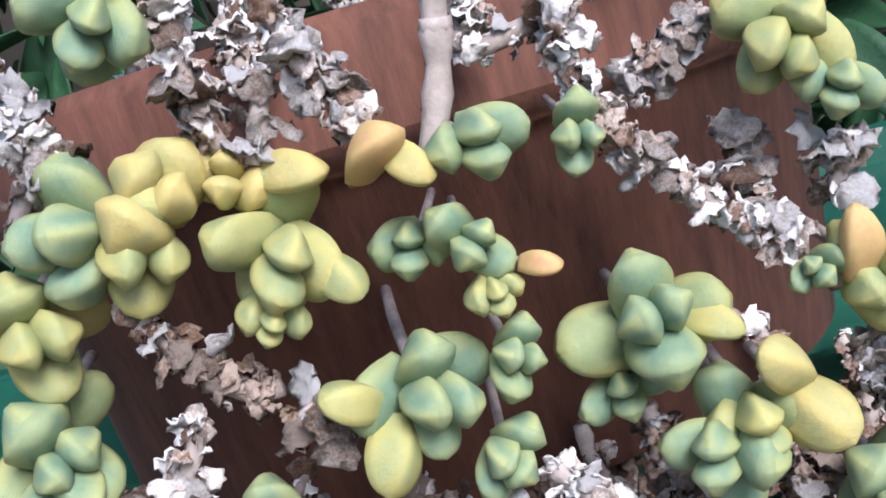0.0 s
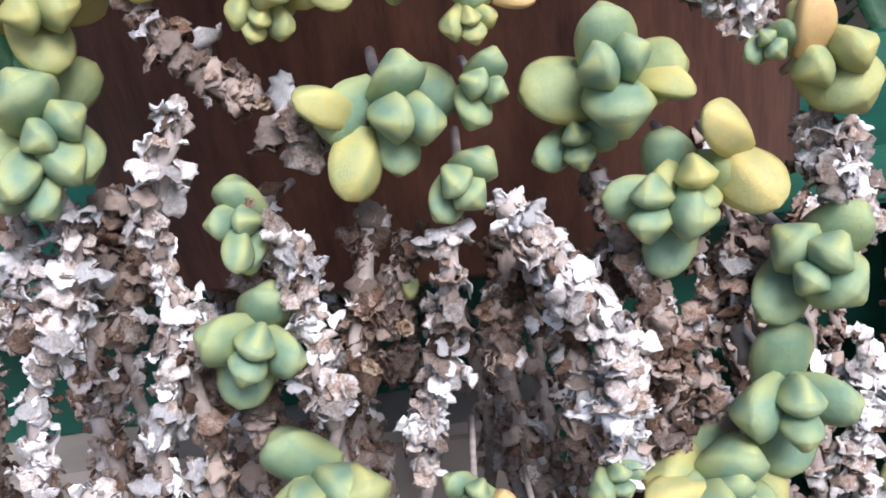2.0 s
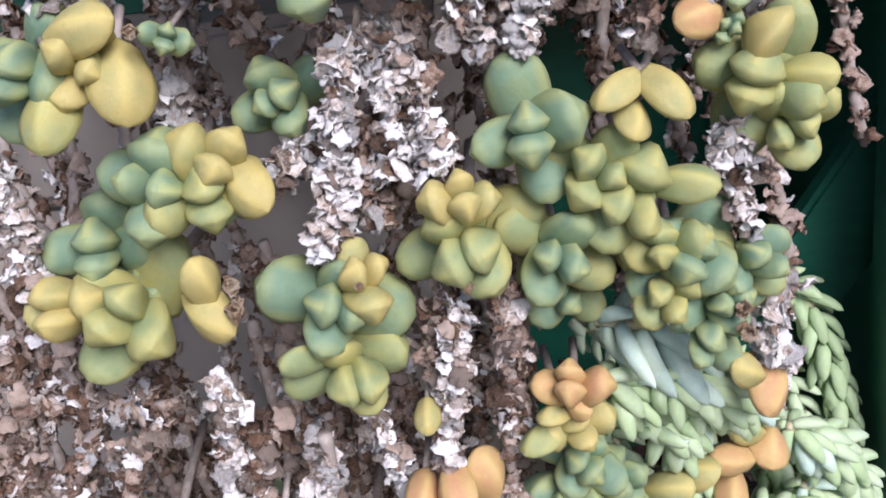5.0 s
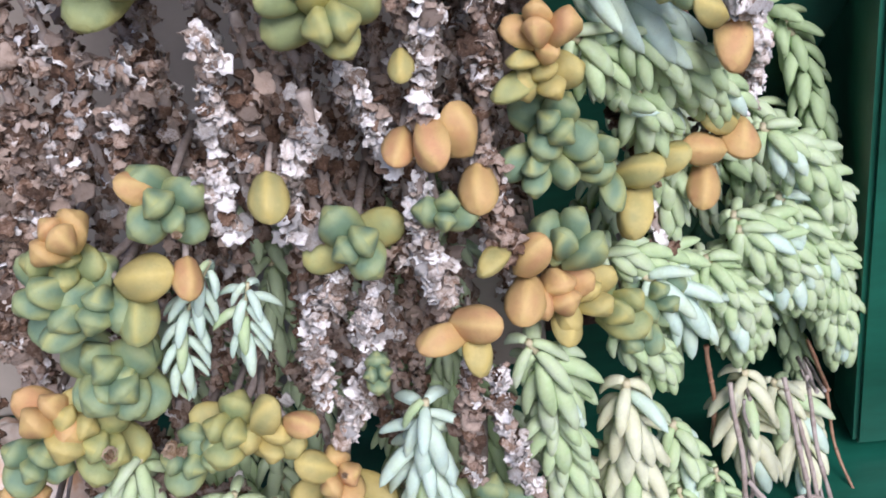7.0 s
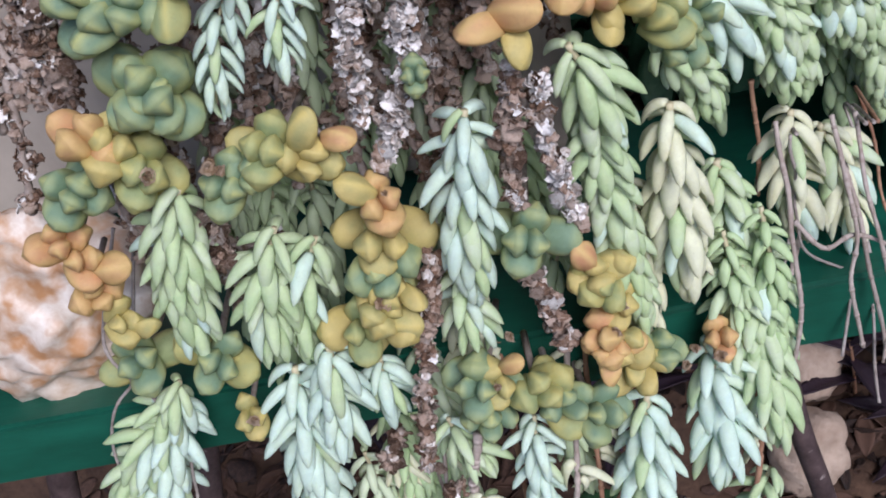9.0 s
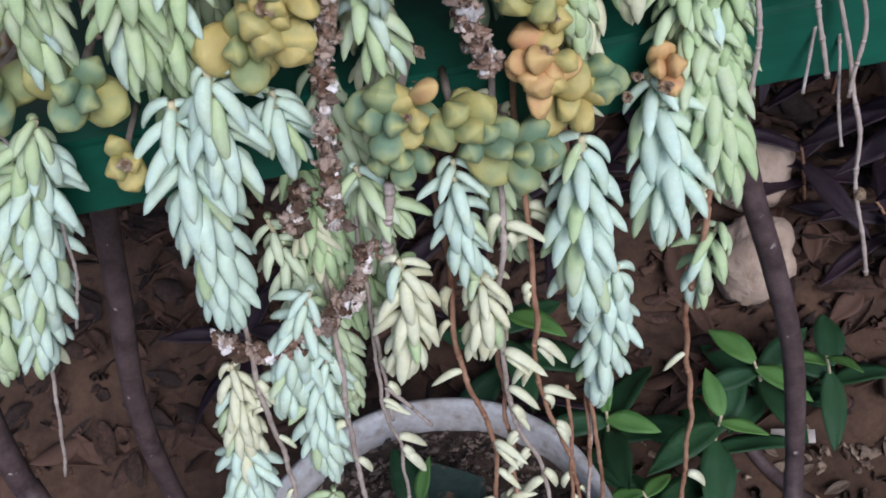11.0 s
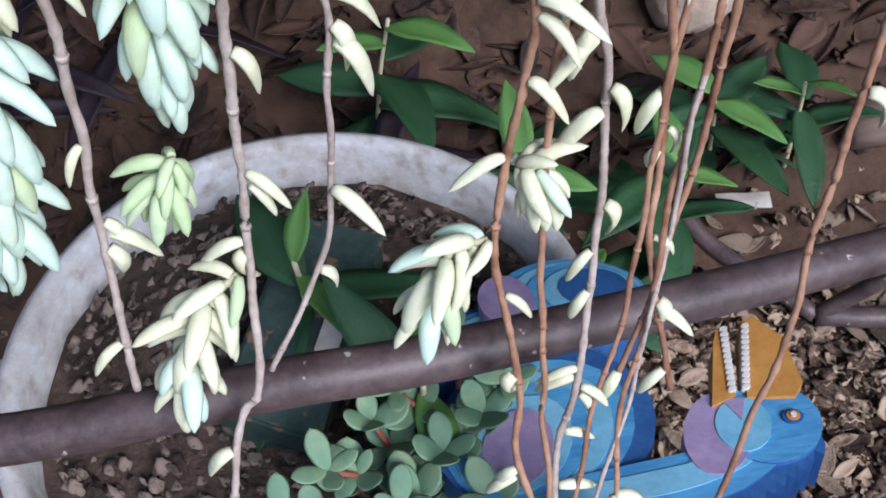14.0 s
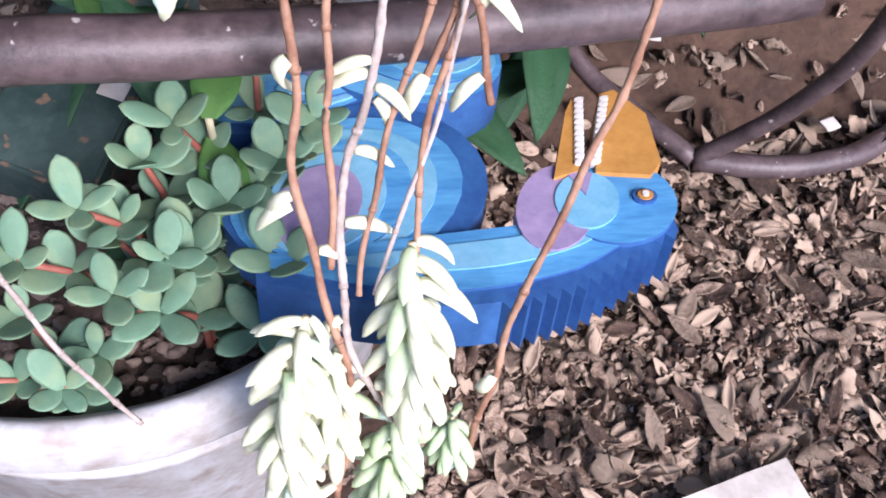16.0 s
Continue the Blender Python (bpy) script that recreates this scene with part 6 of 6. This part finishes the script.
# the tangle of dead stems behind the front ones
for i in range(60):
    z = random.uniform(1.04, 1.46)
    x = random.uniform(-0.29, 0.10) if z > 1.25 else random.uniform(-0.25, 0.0)
    y = random.uniform(0.275, 0.335)
    drop = random.uniform(0.10, 0.2)
    dry_stem([(x, y, z), (x + random.uniform(-0.015, 0.015), y - 0.004, z - drop * 0.5), (x + random.uniform(-0.03, 0.03), y - 0.006, max(1.0, z - drop))], 1, 0.42, 1.1, 0)
for i in range(12):
    x, z = random.uniform(-0.16, -0.01), random.uniform(1.16, 1.30)
    dry_stem([(x, 0.31, z), (x + random.uniform(-0.01, 0.01), 0.30, z - 0.07), (x + random.uniform(-0.02, 0.02), 0.29, z - 0.15)], 1, 0.5, 1.1, 0)
for i in range(14):
    x, z = random.uniform(-0.33, -0.20), random.uniform(1.14, 1.30)
    dry_stem([(x, 0.29, z), (x + random.uniform(-0.01, 0.01), 0.285, z - 0.06), (x + random.uniform(-0.02, 0.02), 0.28, max(1.03, z - 0.14))], 1, 0.5, 1.1, 0)
for i in range(32):
    x, z = random.uniform(-0.24, 0.14), random.uniform(1.40, 1.47)
    y = random.uniform(0.32, 0.42)
    dry_stem([(x, y, z), (x + random.uniform(-0.01, 0.01), y - 0.01, z - 0.06), (x + random.uniform(-0.02, 0.02), y - 0.015, z - random.uniform(0.10, 0.16))], 1, 0.4, 1.1, 0)
# dead stems and shoots that stand up out of the pot
for i in range(9):
    x = -0.16 + 0.035 * i
    dry_stem([(x, 0.36, 1.56), (x + random.uniform(-0.02, 0.02), 0.30, 1.64), (x + random.uniform(-0.02, 0.02), 0.26, 1.60 + random.uniform(-0.03, 0.05))], 0, 1.0, 1.0, 6)
# inner tails half hidden behind the front ones
for i in range(16):
    x, z = random.uniform(-0.20, 0.10), random.uniform(0.80, 1.0)
    burro_tail([(x, 0.285, z), (x + 0.005, 0.28, z - 0.05), (x + random.uniform(-0.01, 0.01), 0.28, z - random.uniform(0.09, 0.15))], 0.75, random.choice((1, 1, 2)), False)
for i in range(16):
    x, z = random.uniform(-0.24, 0.02), random.uniform(0.98, 1.16)
    burro_tail([(x, 0.335, z), (x + 0.005, 0.32, z - 0.04), (x + random.uniform(-0.01, 0.01), 0.31, z - random.uniform(0.08, 0.13))], 0.8, 1, False)
for i in range(10):
    x, z = random.uniform(0.0, 0.16), random.uniform(1.02, 1.16)
    burro_tail([(x - 0.03, 0.40, z + 0.01), (x, 0.36 + 0.3 * x, z), (x + 0.02, 0.34 + 0.3 * x, z - 0.08)], 1.0, 1, False)

# ---- leaf litter ----
DRY_BLADES = [blade("dry_leaf", LITTER, w, f, d, 7 + k) for k, (w, f, d) in enumerate(((0.24, 0.5, -0.25), (0.30, 0.35, 0.3), (0.20, 0.8, -0.35), (0.27, -0.4, -0.2)))]


def fallen(x, y, size):
    q = Euler((random.uniform(-0.55, 0.55), random.uniform(-0.7, 0.7), random.uniform(0, 6.3)))
    return Matrix.LocRotScale((x, y, ground_height(x, y) + size * 0.22), q, (size, size, size))


def lying(x, y, size):
    q = Euler((random.uniform(0.8, 2.3), random.uniform(-0.7, 0.7), random.uniform(0, 6.3)))
    return Matrix.LocRotScale((x, y, ground_height(x, y) + size * 0.16), q, (size, size, size))


for i in range(290):
    x, y = random.uniform(0.06, 0.50), 0.14 + 0.48 * random.random() ** 1.6
    if i % 2 == 0:
        part("dry_leaf", random.choice(DRY_BLADES), GROUND, fallen(x, y, random.uniform(0.022, 0.042)))
    else:
        part("dry_leaf", random.choice(LITTER_FLAKES), GROUND, lying(x, y, random.uniform(0.016, 0.034)))
pieces = []
for i in range(3600):
    near = i % 4 > 0
    x, y = (random.uniform(0.0, 0.55), 0.12 + 0.42 * random.random()) if near else (random.uniform(-0.6, 1.0), 0.1 + 0.55 * random.random())
    if i % 3 == 0:
        pieces.append((random.choice(DRY_BLADES), fallen(x, y, random.uniform(0.012, 0.030))))
    else:
        pieces.append((random.choice(LITTER_FLAKES), lying(x, y, random.uniform(0.009, 0.024))))
for i in range(9000):
    x, y = random.uniform(0.0, 0.6), 0.1 + 0.42 * random.random() ** 1.3
    pieces.append((random.choice(CRUMBS), lying(x, y, random.uniform(0.003, 0.010))))
tagged(new("leaf_litter", joined("leaf_litter", pieces, LITTER_STUFF)), "scattered small dry brown leaf litter on earth", "leaf litter", kind="stuff")
# mulch on the bank: dark leaves with the shade put into their colour
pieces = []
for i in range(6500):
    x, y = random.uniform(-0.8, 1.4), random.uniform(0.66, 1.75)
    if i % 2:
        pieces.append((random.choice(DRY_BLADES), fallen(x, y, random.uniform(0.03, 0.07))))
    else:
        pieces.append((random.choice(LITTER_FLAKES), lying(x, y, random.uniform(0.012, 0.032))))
tagged(new("bank_mulch", joined("bank_mulch", pieces, SHADED_MULCH)), "dark brown leaf mulch covering the bank, its colour deepened for shade", "mulch", kind="stuff")
pieces = []
for i in range(500):
    x, y = random.uniform(0.05, 0.6), random.uniform(0.12, 0.50)
    pieces.append((random.choice(LITTER_FLAKES), lying(x, y, random.uniform(0.002, 0.005))))
tagged(new("white_grit", joined("white_grit", pieces, PAPER)), "tiny white grit specks among the leaf litter", "grit", kind="stuff")
verts, faces = [], []
for i in range(1500):
    a, r = random.uniform(0, 6.3), 0.158 * math.sqrt(random.random())
    me = random.choice(CRUMBS if i % 5 else LITTER_FLAKES)
    s = random.uniform(0.004, 0.012)
    m = Matrix.LocRotScale((-0.166 + r * math.cos(a), 0.366 + r * math.sin(a), 0.276), Euler((random.uniform(0.9, 2.2), 0.3, a)), (s, s, s))
    o = len(verts)
    verts.extend(m @ v.co for v in me.vertices)
    faces.extend(tuple(o + k for k in p.vertices) for p in me.polygons)
tagged(new("soil_litter", mesh_of("soil_litter", verts, faces, SOIL_BITS)), "small dry bits on the tub's soil", "leaf litter", kind="stuff")

# an added hedge: dark leaves stand in for the unlit background, covering the wall
pieces = []
for i in range(5200):
    x, y, z = random.uniform(-1.8, 2.0), random.uniform(1.25, 1.7), random.uniform(0.45, 2.9)
    s = random.uniform(0.09, 0.18)
    pieces.append((random.choice(BLADES), Matrix.LocRotScale((x, y, z), Euler((random.uniform(-1.6, 0.2), random.uniform(-0.6, 0.6), random.uniform(1.6, 4.7))), (s, s, s))))
hedge = thing("hedge", (0, 1.5, 0.4), "dense dark green hedge added as a dark backdrop behind the stand", "hedge")
ob = part("foliage", joined("backdrop_foliage", pieces, BROAD), hedge, Matrix.Translation((0, -1.5, -0.4)))
ob["kind"] = "stuff"
for x in (-1.2, -0.5, 0.3, 1.0, 1.6):
    line = [Vector((x + 0.05 * math.sin(3 * k + x), 0.03 * k, 0.3 * k - 0.1)) for k in range(8)]
    part("trunk", mesh_of("backdrop_trunk", *tube(line, 0.018, 8, 0.4, 0.1), LOG), hedge)

# an added wall that closes the place behind and blocks the sky there
tagged(new("wall_back", from_bm("wall_back", box(-6, 6, 1.9, 2.05, 0.3, 3.4, 0), BEIGE)), "plain beige wall added behind the garden bed to block the sky", "wall", kind="structure")
